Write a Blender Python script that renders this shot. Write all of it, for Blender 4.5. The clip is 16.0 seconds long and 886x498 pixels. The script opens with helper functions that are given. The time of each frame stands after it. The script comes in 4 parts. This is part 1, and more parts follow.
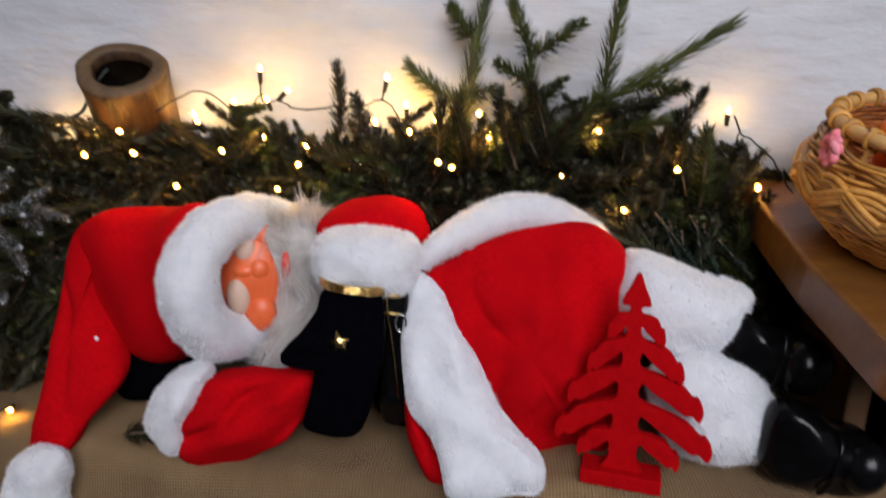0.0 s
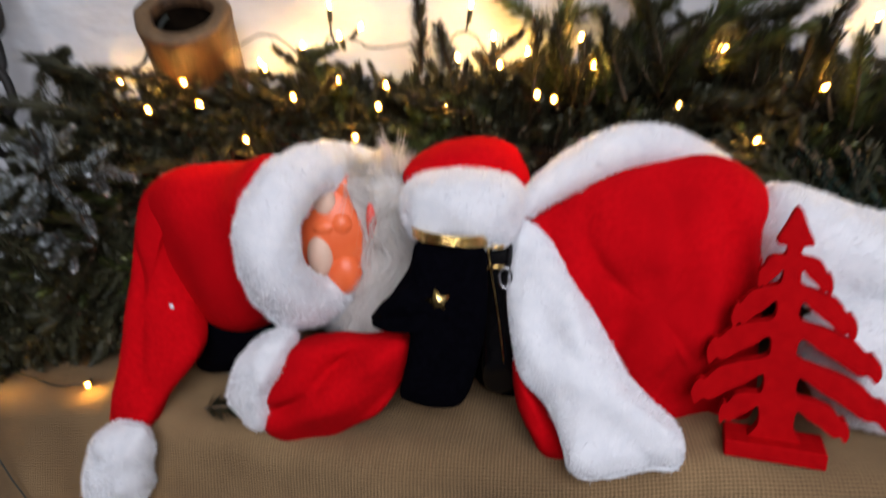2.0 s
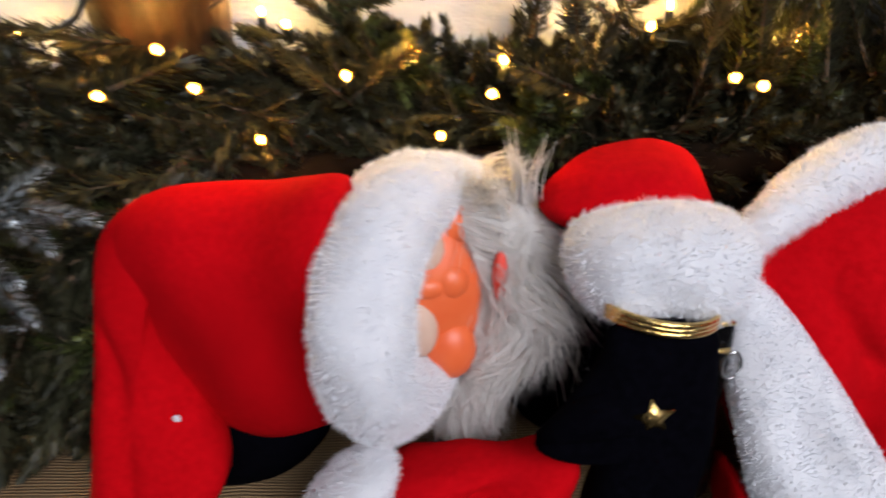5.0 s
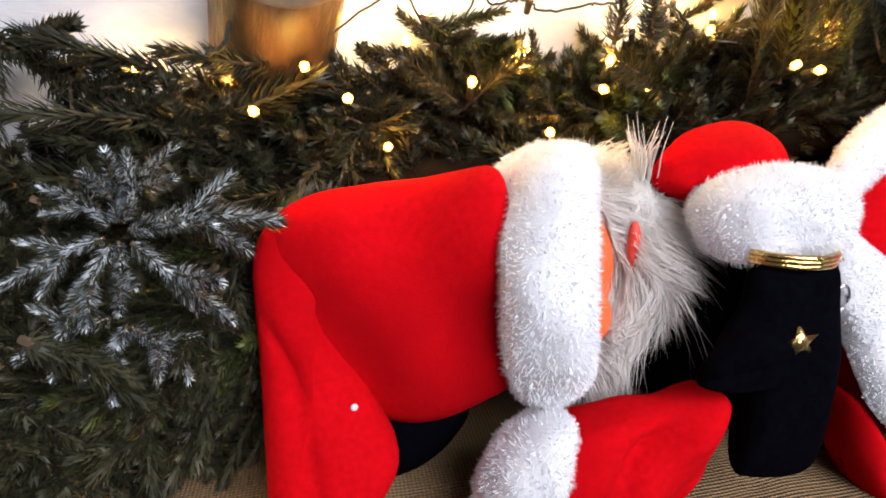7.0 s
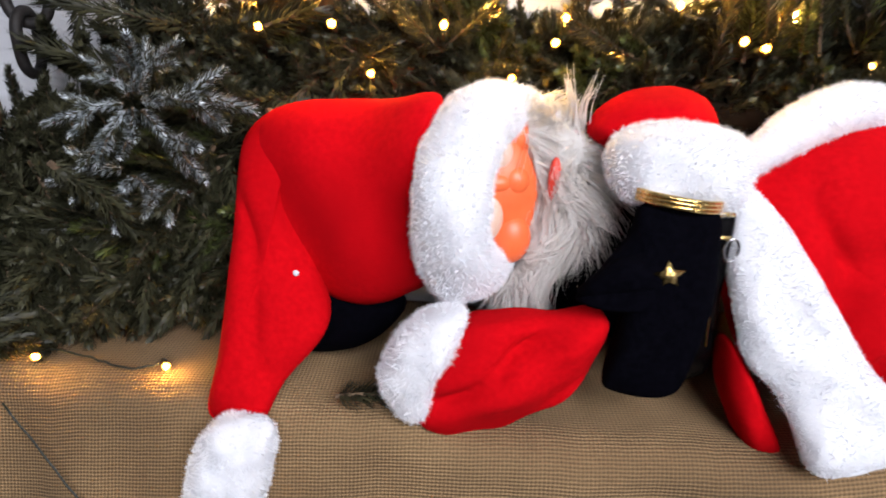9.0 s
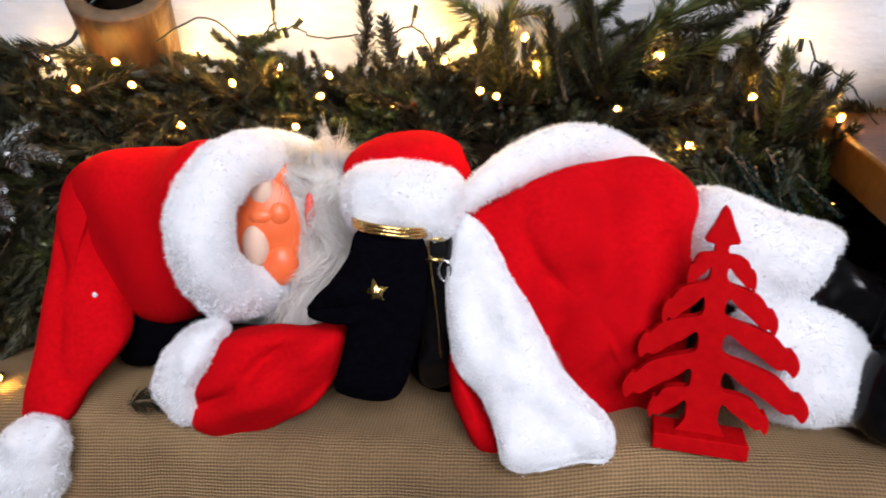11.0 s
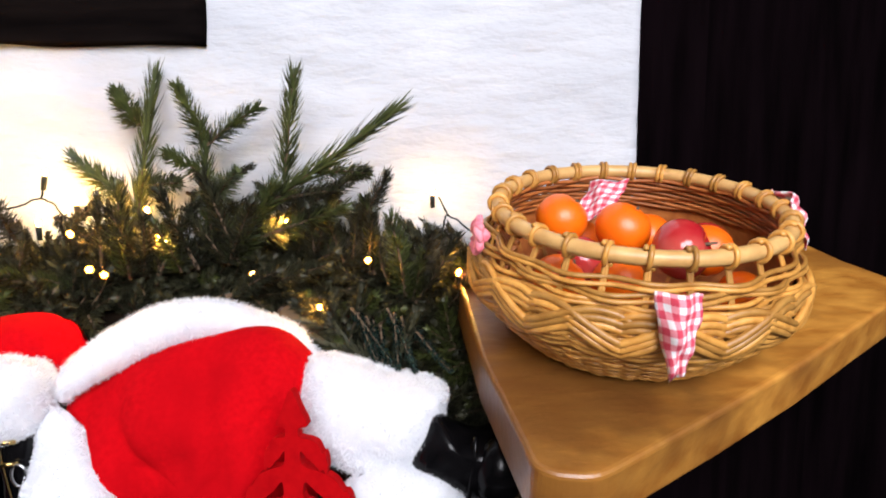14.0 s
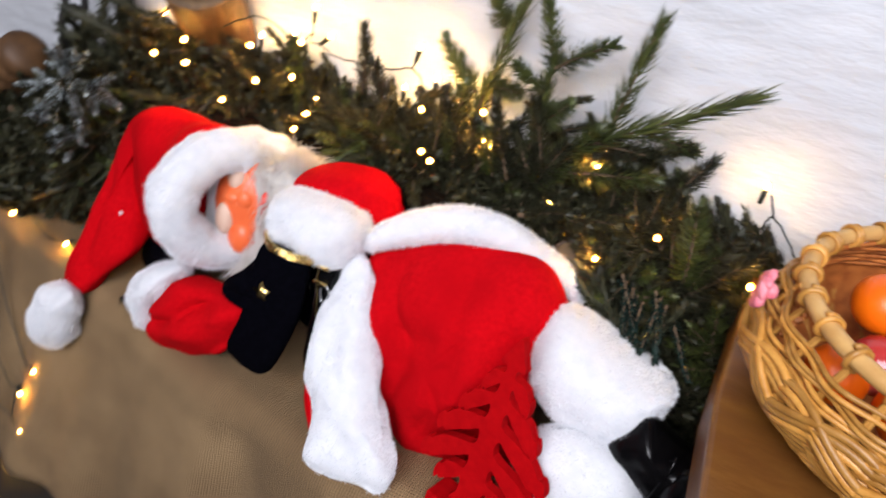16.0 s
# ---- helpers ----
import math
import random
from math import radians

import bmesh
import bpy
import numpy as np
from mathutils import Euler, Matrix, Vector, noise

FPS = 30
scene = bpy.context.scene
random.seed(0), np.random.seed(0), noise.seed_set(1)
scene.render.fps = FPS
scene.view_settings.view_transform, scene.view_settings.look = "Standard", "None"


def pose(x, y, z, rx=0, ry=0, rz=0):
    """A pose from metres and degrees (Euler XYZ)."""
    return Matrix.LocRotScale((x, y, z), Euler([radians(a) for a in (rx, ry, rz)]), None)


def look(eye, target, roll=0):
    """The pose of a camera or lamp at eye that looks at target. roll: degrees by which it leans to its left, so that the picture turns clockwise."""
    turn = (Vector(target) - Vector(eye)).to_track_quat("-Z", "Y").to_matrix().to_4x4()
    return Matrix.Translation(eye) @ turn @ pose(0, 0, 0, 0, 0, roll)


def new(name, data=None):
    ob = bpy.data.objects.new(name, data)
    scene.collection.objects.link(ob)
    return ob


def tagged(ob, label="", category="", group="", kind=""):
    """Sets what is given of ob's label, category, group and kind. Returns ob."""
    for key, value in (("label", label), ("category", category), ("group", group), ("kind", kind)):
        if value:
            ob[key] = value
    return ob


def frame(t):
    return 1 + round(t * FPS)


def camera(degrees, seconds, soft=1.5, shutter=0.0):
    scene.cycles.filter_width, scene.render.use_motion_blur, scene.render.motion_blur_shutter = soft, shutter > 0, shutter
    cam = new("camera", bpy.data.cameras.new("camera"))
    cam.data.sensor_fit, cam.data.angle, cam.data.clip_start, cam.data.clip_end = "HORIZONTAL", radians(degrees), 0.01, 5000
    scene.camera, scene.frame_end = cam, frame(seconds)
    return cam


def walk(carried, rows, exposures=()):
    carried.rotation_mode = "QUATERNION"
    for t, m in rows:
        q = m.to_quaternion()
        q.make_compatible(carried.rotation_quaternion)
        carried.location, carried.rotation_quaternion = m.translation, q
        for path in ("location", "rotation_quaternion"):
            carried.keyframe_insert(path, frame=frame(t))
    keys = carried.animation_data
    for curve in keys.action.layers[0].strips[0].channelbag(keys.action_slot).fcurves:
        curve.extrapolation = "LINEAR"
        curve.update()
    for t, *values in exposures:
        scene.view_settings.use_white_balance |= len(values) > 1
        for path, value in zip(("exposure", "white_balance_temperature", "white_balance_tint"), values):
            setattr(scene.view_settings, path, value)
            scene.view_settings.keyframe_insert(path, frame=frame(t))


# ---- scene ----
cam = camera(68.5, 16.0, soft=1.8, shutter=0.4)
PATH = [
    (0, (0.113, 0.056, 0.999), (-0.069, 1.98, 0.485), 1.1),
    (0.5, (0.12, 0.055, 0.992), (-0.171, 2.008, 0.677), 0.4),
    (1, (0.121, 0.061, 0.993), (-0.174, 2.011, 0.664), -0.6),
    (1.5, (0.115, 0.056, 0.98), (-0.351, 1.974, 0.654), -1.7),
    (2, (0.037, 0.148, 0.934), (-0.307, 2.029, 0.347), -2.4),
    (2.2, (0.009, 0.233, 0.923), (-0.318, 2.043, 0.136), -2.3),
    (2.5, (-0.076, 0.344, 0.924), (-0.365, 2.104, 0.02), -2.3),
    (3, (-0.129, 0.495, 0.924), (-0.246, 2.174, -0.156), -0.4),
    (3.5, (-0.211, 0.513, 0.924), (-0.138, 2.305, 0.039), 0.9),
    (4, (-0.199, 0.493, 0.906), (-0.124, 2.325, 0.107), 0.3),
    (4.5, (-0.217, 0.502, 0.929), (-0.104, 2.301, 0.064), -0.1),
    (5, (-0.267, 0.453, 0.974), (-0.239, 2.279, 0.157), -0.9),
    (5.2, (-0.335, 0.42, 0.967), (-0.177, 2.272, 0.229), -0.3),
    (7.3, (-0.494, 0.392, 0.943), (-0.197, 2.25, 0.265), -3.2),
    (7.5, (-0.484, 0.388, 0.943), (-0.238, 2.242, 0.234), -3.4),
    (8, (-0.458, 0.348, 0.909), (-0.295, 2.197, 0.162), -2.7),
    (8.2, (-0.446, 0.327, 0.885), (-0.306, 2.177, 0.136), -0.7),
    (10.3, (-0.056, 0.153, 0.91), (-0.239, 2.06, 0.337), 2.3),
    (10.5, (-0.033, 0.154, 0.91), (-0.173, 2.062, 0.329), 2.3),
    (11, (0.037, 0.146, 0.913), (-0.124, 2.058, 0.35), 0.7),
    (11.5, (0.119, 0.141, 0.916), (-0.019, 2.065, 0.388), -0.2),
    (12, (0.186, 0.148, 0.923), (0.136, 2.084, 0.423), -0.8),
    (12.5, (0.267, 0.153, 0.954), (0.254, 2.102, 0.504), -1.0),
    (13, (0.299, 0.15, 0.988), (0.406, 2.104, 0.576), -1.9),
    (13.5, (0.353, 0.161, 1.004), (0.453, 2.125, 0.644), -1.9),
    (14, (0.392, 0.17, 1.021), (0.576, 2.137, 0.713), -1.0),
    (14.5, (0.417, 0.172, 1.059), (0.457, 2.143, 0.724), 1.3),
    (15, (0.458, 0.185, 1.086), (-0.001, 2.04, 0.496), 8.2),
    (15.3, (0.458, 0.204, 1.13), (-0.089, 2.037, 0.545), 10.3),
    (15.5, (0.442, 0.202, 1.152), (-0.13, 2.001, 0.492), 8.7),
    (16, (0.437, 0.204, 1.167), (-0.267, 1.869, 0.313), 13.4),
]
EXPOSURES = [(0.0, -0.16), (0.5, -0.16), (1.5, 0.0), (2.5, 0.08), (5.0, 0.10), (7.5, 0.94), (8.0, 0.96), (10.5, 0.55), (11.5, 0.55), (13.0, 0.74), (14.0, 0.70), (14.5, 0.56), (16.0, 0.52)]
walk(cam, [(t, look(eye, target, roll)) for t, eye, target, roll in PATH], EXPOSURES)

# ---- world and light ----
world = bpy.data.worlds.new("world")
scene.world = world
world.use_nodes = True
wn = world.node_tree
sky = wn.nodes.new("ShaderNodeTexSky")
sky.sky_type, sky.sun_disc, sky.sun_elevation, sky.sun_rotation = "NISHITA", False, radians(32), radians(200)
wn.links.new(sky.outputs[0], wn.nodes["Background"].inputs[0])
wn.nodes["Background"].inputs[1].default_value = 0.10


def area_lamp(name, eye, target, sx, sy, power, colour):
    data = bpy.data.lights.new(name, "AREA")
    data.shape, data.size, data.size_y, data.energy, data.color = "RECTANGLE", sx, sy, power, colour
    ob = new(name, data)
    ob.matrix_world = look(eye, target)
    return ob


# lamp standing in for sky light, set in an added, unseen opening
area_lamp("sky_stand_in", (0.75, -1.70, 2.35), (0.05, 1.2, 0.75), 2.2, 1.5, 116, (0.905, 0.90, 0.985))

# ---- materials ----


def material(name, c1, c2, scale=30.0, rough=0.8, bump=0.3, bump_scale=None, metal=0.0, detail=6.0, sheen=0.0, coat=0.0,
             stretch=(1, 1, 1), spec=0.5, soft=0.0, vary=0.0, island=0.0, c3=None, big=3.0, dist=0.003):
    """Two-scale noise material: c1 to c2 by fine noise, blotches of c3 by large noise, bump by a third."""
    m = bpy.data.materials.new(name)
    m.use_nodes = True
    nt = m.node_tree
    n, l = nt.nodes, nt.links
    p = n["Principled BSDF"]
    tc = n.new("ShaderNodeTexCoord")
    mp = n.new("ShaderNodeMapping")
    mp.inputs["Scale"].default_value = stretch
    l.new(tc.outputs["Object"], mp.inputs[0])
    t1 = n.new("ShaderNodeTexNoise")
    t1.inputs["Scale"].default_value, t1.inputs["Detail"].default_value = scale, detail
    l.new(mp.outputs[0], t1.inputs[0])
    ramp = n.new("ShaderNodeValToRGB")
    ramp.color_ramp.elements[0].position, ramp.color_ramp.elements[1].position = 0.32, 0.68
    ramp.color_ramp.elements[0].color, ramp.color_ramp.elements[1].color = (*c1, 1), (*c2, 1)
    l.new(t1.outputs[0], ramp.inputs[0])
    col = ramp.outputs[0]
    if c3:
        t2 = n.new("ShaderNodeTexNoise")
        t2.inputs["Scale"].default_value, t2.inputs["Detail"].default_value = big, 4
        l.new(mp.outputs[0], t2.inputs[0])
        r2 = n.new("ShaderNodeValToRGB")
        r2.color_ramp.elements[0].position, r2.color_ramp.elements[1].position = 0.45, 0.7
        l.new(t2.outputs[0], r2.inputs[0])
        mx = n.new("ShaderNodeMixRGB")
        mx.inputs[2].default_value = (*c3, 1)
        l.new(r2.outputs[0], mx.inputs[0])
        l.new(col, mx.inputs[1])
        col = mx.outputs[0]
    if vary or island:
        src = n.new("ShaderNodeObjectInfo").outputs["Random"] if vary else n.new("ShaderNodeNewGeometry").outputs["Random Per Island"]
        mr = n.new("ShaderNodeMapRange")
        amount = vary or island
        mr.inputs[3].default_value, mr.inputs[4].default_value = 1 - amount, 1 + amount
        l.new(src, mr.inputs[0])
        hsv = n.new("ShaderNodeHueSaturation")
        l.new(mr.outputs[0], hsv.inputs["Value"])
        l.new(col, hsv.inputs["Color"])
        col = hsv.outputs[0]
    l.new(col, p.inputs["Base Color"])
    p.inputs["Roughness"].default_value, p.inputs["Metallic"].default_value = rough, metal
    p.inputs["Sheen Weight"].default_value, p.inputs["Coat Weight"].default_value = sheen, coat
    p.inputs["Specular IOR Level"].default_value = spec
    if soft:
        tr = n.new("ShaderNodeBsdfTranslucent")
        l.new(col, tr.inputs[0])
        ms = n.new("ShaderNodeMixShader")
        ms.inputs[0].default_value = soft
        l.new(p.outputs[0], ms.inputs[1])
        l.new(tr.outputs[0], ms.inputs[2])
        l.new(ms.outputs[0], n["Material Output"].inputs[0])
    if bump:
        t3 = n.new("ShaderNodeTexNoise")
        t3.inputs["Scale"].default_value, t3.inputs["Detail"].default_value = bump_scale or scale * 2, 8
        l.new(mp.outputs[0], t3.inputs[0])
        b = n.new("ShaderNodeBump")
        b.inputs["Strength"].default_value, b.inputs["Distance"].default_value = bump, dist
        l.new(t3.outputs[0], b.inputs["Height"])
        l.new(b.outputs[0], p.inputs["Normal"])
    return m


def weave_material(name, c1, c2, threads, rough):
    """Woven cloth: two crossing thread waves give colour and relief, with uneven threads and stains."""
    m = material(name, c1, c2, 9, rough, 0, c3=tuple(0.8 * c for c in c1), big=4)
    nt = m.node_tree
    n, l = nt.nodes, nt.links
    p = n["Principled BSDF"]
    tc = n.new("ShaderNodeTexCoord")
    wob = n.new("ShaderNodeTexNoise")
    wob.inputs["Scale"].default_value = 14
    l.new(tc.outputs["UV"], wob.inputs[0])
    heights = []
    for axis in ("X", "Y"):
        w = n.new("ShaderNodeTexWave")
        w.bands_direction = axis
        w.inputs["Scale"].default_value, w.inputs["Distortion"].default_value = threads, 0.7
        w.inputs["Detail"].default_value, w.inputs["Detail Scale"].default_value = 2, 1.2
        l.new(tc.outputs["UV"], w.inputs[0])
        heights.append(w.outputs["Fac"])
    weight = n.new("ShaderNodeMath")
    weight.operation = "MULTIPLY_ADD"
    l.new(heights[1], weight.inputs[0])
    weight.inputs[1].default_value = 1.6
    l.new(heights[0], weight.inputs[2])
    old = p.inputs["Base Color"].links[0].from_socket
    mr = n.new("ShaderNodeMapRange")
    mr.inputs[1].default_value, mr.inputs[2].default_value = 0.1, 2.3
    mr.inputs[3].default_value, mr.inputs[4].default_value = 0.42, 1.2
    l.new(weight.outputs[0], mr.inputs[0])
    hsv = n.new("ShaderNodeHueSaturation")
    l.new(mr.outputs[0], hsv.inputs["Value"])
    l.new(old, hsv.inputs["Color"])
    l.new(hsv.outputs[0], p.inputs["Base Color"])
    b = n.new("ShaderNodeBump")
    b.inputs["Strength"].default_value, b.inputs["Distance"].default_value = 0.7, 0.0015
    l.new(weight.outputs[0], b.inputs["Height"])
    l.new(b.outputs[0], p.inputs["Normal"])
    return m


def gingham_material(name):
    """Red and white checks: two stripe waves added."""
    m = material(name, (0.75, 0.74, 0.74), (0.82, 0.8, 0.8), 60, 0.85, 0.25, 200)
    nt = m.node_tree
    n, l = nt.nodes, nt.links
    tc = n.new("ShaderNodeTexCoord")
    facs = []
    for axis in ("X", "Y"):
        w = n.new("ShaderNodeTexWave")
        w.bands_direction = axis
        w.inputs["Scale"].default_value = 17
        l.new(tc.outputs["UV"], w.inputs[0])
        r = n.new("ShaderNodeMath")
        r.operation = "GREATER_THAN"
        r.inputs[1].default_value = 0.5
        l.new(w.outputs["Fac"], r.inputs[0])
        facs.append(r.outputs[0])
    s = n.new("ShaderNodeMath")
    s.operation = "ADD"
    l.new(facs[0], s.inputs[0])
    l.new(facs[1], s.inputs[1])
    r = n.new("ShaderNodeValToRGB")
    r.color_ramp.interpolation = "CONSTANT"
    e = r.color_ramp.elements
    e[0].position, e[0].color = 0.0, (0.8, 0.76, 0.76, 1)
    e[1].position, e[1].color = 0.25, (0.74, 0.25, 0.29, 1)
    e.new(0.75).color = (0.56, 0.045, 0.08, 1)
    h = n.new("ShaderNodeMath")
    h.operation = "MULTIPLY"
    h.inputs[1].default_value = 0.5
    l.new(s.outputs[0], h.inputs[0])
    l.new(h.outputs[0], r.inputs[0])
    l.new(r.outputs[0], n["Principled BSDF"].inputs["Base Color"])
    return m


def glow_material(name, colour, strength):
    m = bpy.data.materials.new(name)
    m.use_nodes = True
    p = m.node_tree.nodes["Principled BSDF"]
    p.inputs["Base Color"].default_value = (*colour, 1)
    p.inputs["Emission Color"].default_value = (*colour, 1)
    p.inputs["Emission Strength"].default_value = strength
    return m


PLASTER = material("white_plaster", (0.50, 0.515, 0.545), (0.60, 0.61, 0.63), 11, 0.92, 1.0, 15, c3=(0.47, 0.48, 0.50), big=2.6, stretch=(0.6, 1, 1.7), spec=0.2, dist=0.014, detail=9.0)
TIMBER = material("dark_timber", (0.0025, 0.002, 0.002), (0.007, 0.005, 0.0045), 40, 0.85, 0.5, stretch=(0.15, 1, 1), spec=0.0)
BLACK_WOOD = material("black_boards", (0.0012, 0.0008, 0.001), (0.0035, 0.002, 0.0026), 30, 0.8, 0.4, stretch=(1, 1, 0.12), spec=0.0)
FLOOR = material("dark_stone_floor", (0.005, 0.004, 0.0035), (0.012, 0.010, 0.009), 12, 0.8, 0.5)
ROOM = material("unseen_enclosure", (0.12, 0.12, 0.12), (0.16, 0.155, 0.15), 6, 0.9, 0.3)
BURLAP = weave_material("burlap", (0.235, 0.145, 0.066), (0.33, 0.212, 0.10), 68, 0.95)
FELT = material("red_felt", (0.44, 0.001, 0.004), (0.54, 0.002, 0.006), 140, 0.95, 0.4, 500, c3=(0.38, 0.001, 0.004), big=7, spec=0.05, dist=0.001)
PLUSH = material("white_plush", (0.84, 0.86, 0.89), (0.91, 0.92, 0.94), 60, 1.0, 0.3, 170, spec=0.0, soft=0.3, dist=0.004)
BEARD = material("grey_beard", (0.74, 0.71, 0.67), (0.88, 0.86, 0.83), 60, 0.8, 0.5, 150, stretch=(1, 1, 0.4), spec=0.2, soft=0.45, dist=0.004)
SKIN = material("orange_rubber_mask", (0.74, 0.115, 0.03), (0.82, 0.165, 0.05), 24, 0.42, 0.05)
LID = material("pale_rubber", (0.58, 0.39, 0.29), (0.66, 0.46, 0.35), 40, 0.6, 0.1)
LIPS = material("red_rubber", (0.7, 0.05, 0.03), (0.75, 0.08, 0.05), 30, 0.5, 0.1)
NAVY = material("navy_felt", (0.0006, 0.0006, 0.0014), (0.0016, 0.0015, 0.003), 160, 0.95, 0.3, 500, spec=0.02, dist=0.001)
LEATHER = material("black_leather", (0.0015, 0.0014, 0.0017), (0.004, 0.0036, 0.004), 60, 0.22, 0.12, 120, spec=0.22)
STEEL = material("bright_steel", (0.55, 0.55, 0.56), (0.7, 0.7, 0.7), 60, 0.25, 0.1, metal=1.0)
GOLD = material("gold_foil", (0.75, 0.50, 0.16), (0.85, 0.62, 0.25), 90, 0.22, 0.6, 160, metal=1.0)
RED_WOOD = material("red_painted_wood", (0.33, 0.001, 0.003), (0.42, 0.002, 0.004), 90, 0.8, 0.3, 300, spec=0.04, dist=0.001)
OCHRE = material("ochre_wood", (0.34, 0.125, 0.017), (0.58, 0.265, 0.045), 30, 0.36, 0.5, 80, c3=(0.17, 0.055, 0.010), big=8, stretch=(0.6, 1.3, 1), detail=10.0, dist=0.002)


def dark_patch(mat, at, radius, colour):
    """A round darker patch with a ragged edge, mixed over the base colour."""
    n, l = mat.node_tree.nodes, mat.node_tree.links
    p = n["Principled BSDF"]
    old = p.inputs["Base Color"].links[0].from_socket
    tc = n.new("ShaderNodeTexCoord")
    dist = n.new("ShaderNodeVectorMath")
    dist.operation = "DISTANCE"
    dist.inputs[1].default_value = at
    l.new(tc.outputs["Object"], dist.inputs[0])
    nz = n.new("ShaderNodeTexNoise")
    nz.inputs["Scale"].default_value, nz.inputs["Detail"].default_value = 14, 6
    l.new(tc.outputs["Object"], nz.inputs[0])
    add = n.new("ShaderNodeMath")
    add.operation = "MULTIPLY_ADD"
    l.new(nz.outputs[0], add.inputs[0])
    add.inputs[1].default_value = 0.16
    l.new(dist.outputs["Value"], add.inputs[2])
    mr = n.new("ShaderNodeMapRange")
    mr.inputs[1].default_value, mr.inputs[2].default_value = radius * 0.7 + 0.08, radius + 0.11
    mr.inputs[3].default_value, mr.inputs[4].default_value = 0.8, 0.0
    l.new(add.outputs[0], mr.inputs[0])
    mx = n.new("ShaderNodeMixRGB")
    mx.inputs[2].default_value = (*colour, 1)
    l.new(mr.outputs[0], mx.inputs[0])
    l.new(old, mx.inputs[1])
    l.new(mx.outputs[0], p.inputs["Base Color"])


# ledge colour goes darker towards its left side and under the basket
dark_patch(OCHRE, (0.03, 0.24, 0.0), 0.27, (0.085, 0.031, 0.008))
BARK = material("brown_wood", (0.055, 0.025, 0.009), (0.13, 0.062, 0.022), 26, 0.6, 0.5, 60, stretch=(1, 1, 0.3))
CUT_WOOD = material("cut_wood", (0.08, 0.046, 0.020), (0.155, 0.092, 0.042), 40, 0.7, 0.4)
# near-black: shade of the log mouth and garland depth put into the colour
HOLLOW = material("shaded_hollow", (0.005, 0.0035, 0.0025), (0.012, 0.008, 0.005), 40, 0.9, 0.4, spec=0.0)
LOG = material("brown_bark", (0.024, 0.011, 0.004), (0.090, 0.042, 0.015), 34, 0.55, 1.0, 60, stretch=(1, 1, 0.35), dist=0.006, detail=10.0)
IRON = material("rusty_iron", (0.003, 0.0022, 0.002), (0.009, 0.006, 0.004), 80, 0.7, 0.5)
NEEDLE = material("spruce_needles", (0.012, 0.014, 0.007), (0.054, 0.052, 0.025), 20, 0.55, 0, island=0.5, spec=0.35)
FRESH = material("fresh_needles", (0.034, 0.046, 0.012), (0.085, 0.100, 0.024), 20, 0.5, 0, island=0.4)
FROST = material("frosted_needles", (0.10, 0.125, 0.125), (0.60, 0.65, 0.68), 40, 0.7, 0, island=0.7)
FOIL = material("dark_green_foil", (0.008, 0.018, 0.014), (0.03, 0.05, 0.04), 40, 0.16, 0, island=0.5)
TWIG = material("twig_bark", (0.07, 0.045, 0.025), (0.14, 0.09, 0.05), 60, 0.9, 0.4)
WIRE = material("dark_green_wire", (0.008, 0.012, 0.008), (0.014, 0.018, 0.012), 60, 0.5, 0)
BULB = glow_material("warm_bulb", (1.0, 0.54, 0.12), 640)


def halo_material(name, colour, strength, clear):
    """Part-clear amber shell whose own emission imitates the glow halo round a bulb."""
    m = glow_material(name, colour, strength)
    n, l = m.node_tree.nodes, m.node_tree.links
    t = n.new("ShaderNodeBsdfTransparent")
    mx = n.new("ShaderNodeMixShader")
    mx.inputs[0].default_value = clear
    l.new(n["Principled BSDF"].outputs[0], mx.inputs[1])
    l.new(t.outputs[0], mx.inputs[2])
    l.new(mx.outputs[0], n["Material Output"].inputs[0])
    return m


HALO = halo_material("amber_halo", (1.0, 0.42, 0.045), 3.2, 0.62)
CANE = material("golden_cane", (0.36, 0.155, 0.024), (0.55, 0.275, 0.06), 60, 0.42, 0.3, 200, vary=0.32, dist=0.001)
CANE_DARK = material("reddish_cane", (0.24, 0.065, 0.012), (0.40, 0.13, 0.027), 60, 0.55, 0.3, 200, vary=0.3, dist=0.001)
CANE_RIM = material("pale_cane", (0.50, 0.27, 0.085), (0.64, 0.39, 0.14), 40, 0.4, 0.3, 160, dist=0.001)
ORANGE = material("orange_peel", (0.80, 0.115, 0.002), (0.86, 0.155, 0.003), 14, 0.36, 0.35, 240, dist=0.0008)
APPLE = material("red_apple", (0.30, 0.006, 0.012), (0.48, 0.025, 0.026), 16, 0.14, 0.05, c3=(0.46, 0.10, 0.07), big=9, stretch=(1, 1, 0.3))
GINGHAM = gingham_material("gingham_cloth")
PINK = material("pink_ribbon", (0.72, 0.13, 0.18), (0.85, 0.30, 0.34), 70, 0.7, 0.3)

# ---- mesh tools ----


class Shape:
    """Vertices, faces and material slots gathered for one mesh."""

    def __init__(self):
        self.v, self.f, self.m, self.mats = [], [], [], []

    def slot(self, mat):
        if mat not in self.mats:
            self.mats.append(mat)
        return self.mats.index(mat)

    def add(self, verts, faces, mat):
        k, s = len(self.v), self.slot(mat)
        self.v.extend(tuple(v) for v in verts)
        self.f.extend(tuple(i + k for i in f) for f in faces)
        self.m.extend([s] * len(faces))

    def mesh(self, name, smooth=True):
        me = bpy.data.meshes.new(name)
        me.from_pydata(self.v, [], self.f)
        for mat in self.mats:
            me.materials.append(mat)
        me.polygons.foreach_set("material_index", self.m)
        me.polygons.foreach_set("use_smooth", [smooth] * len(self.f))
        me.update()
        return me


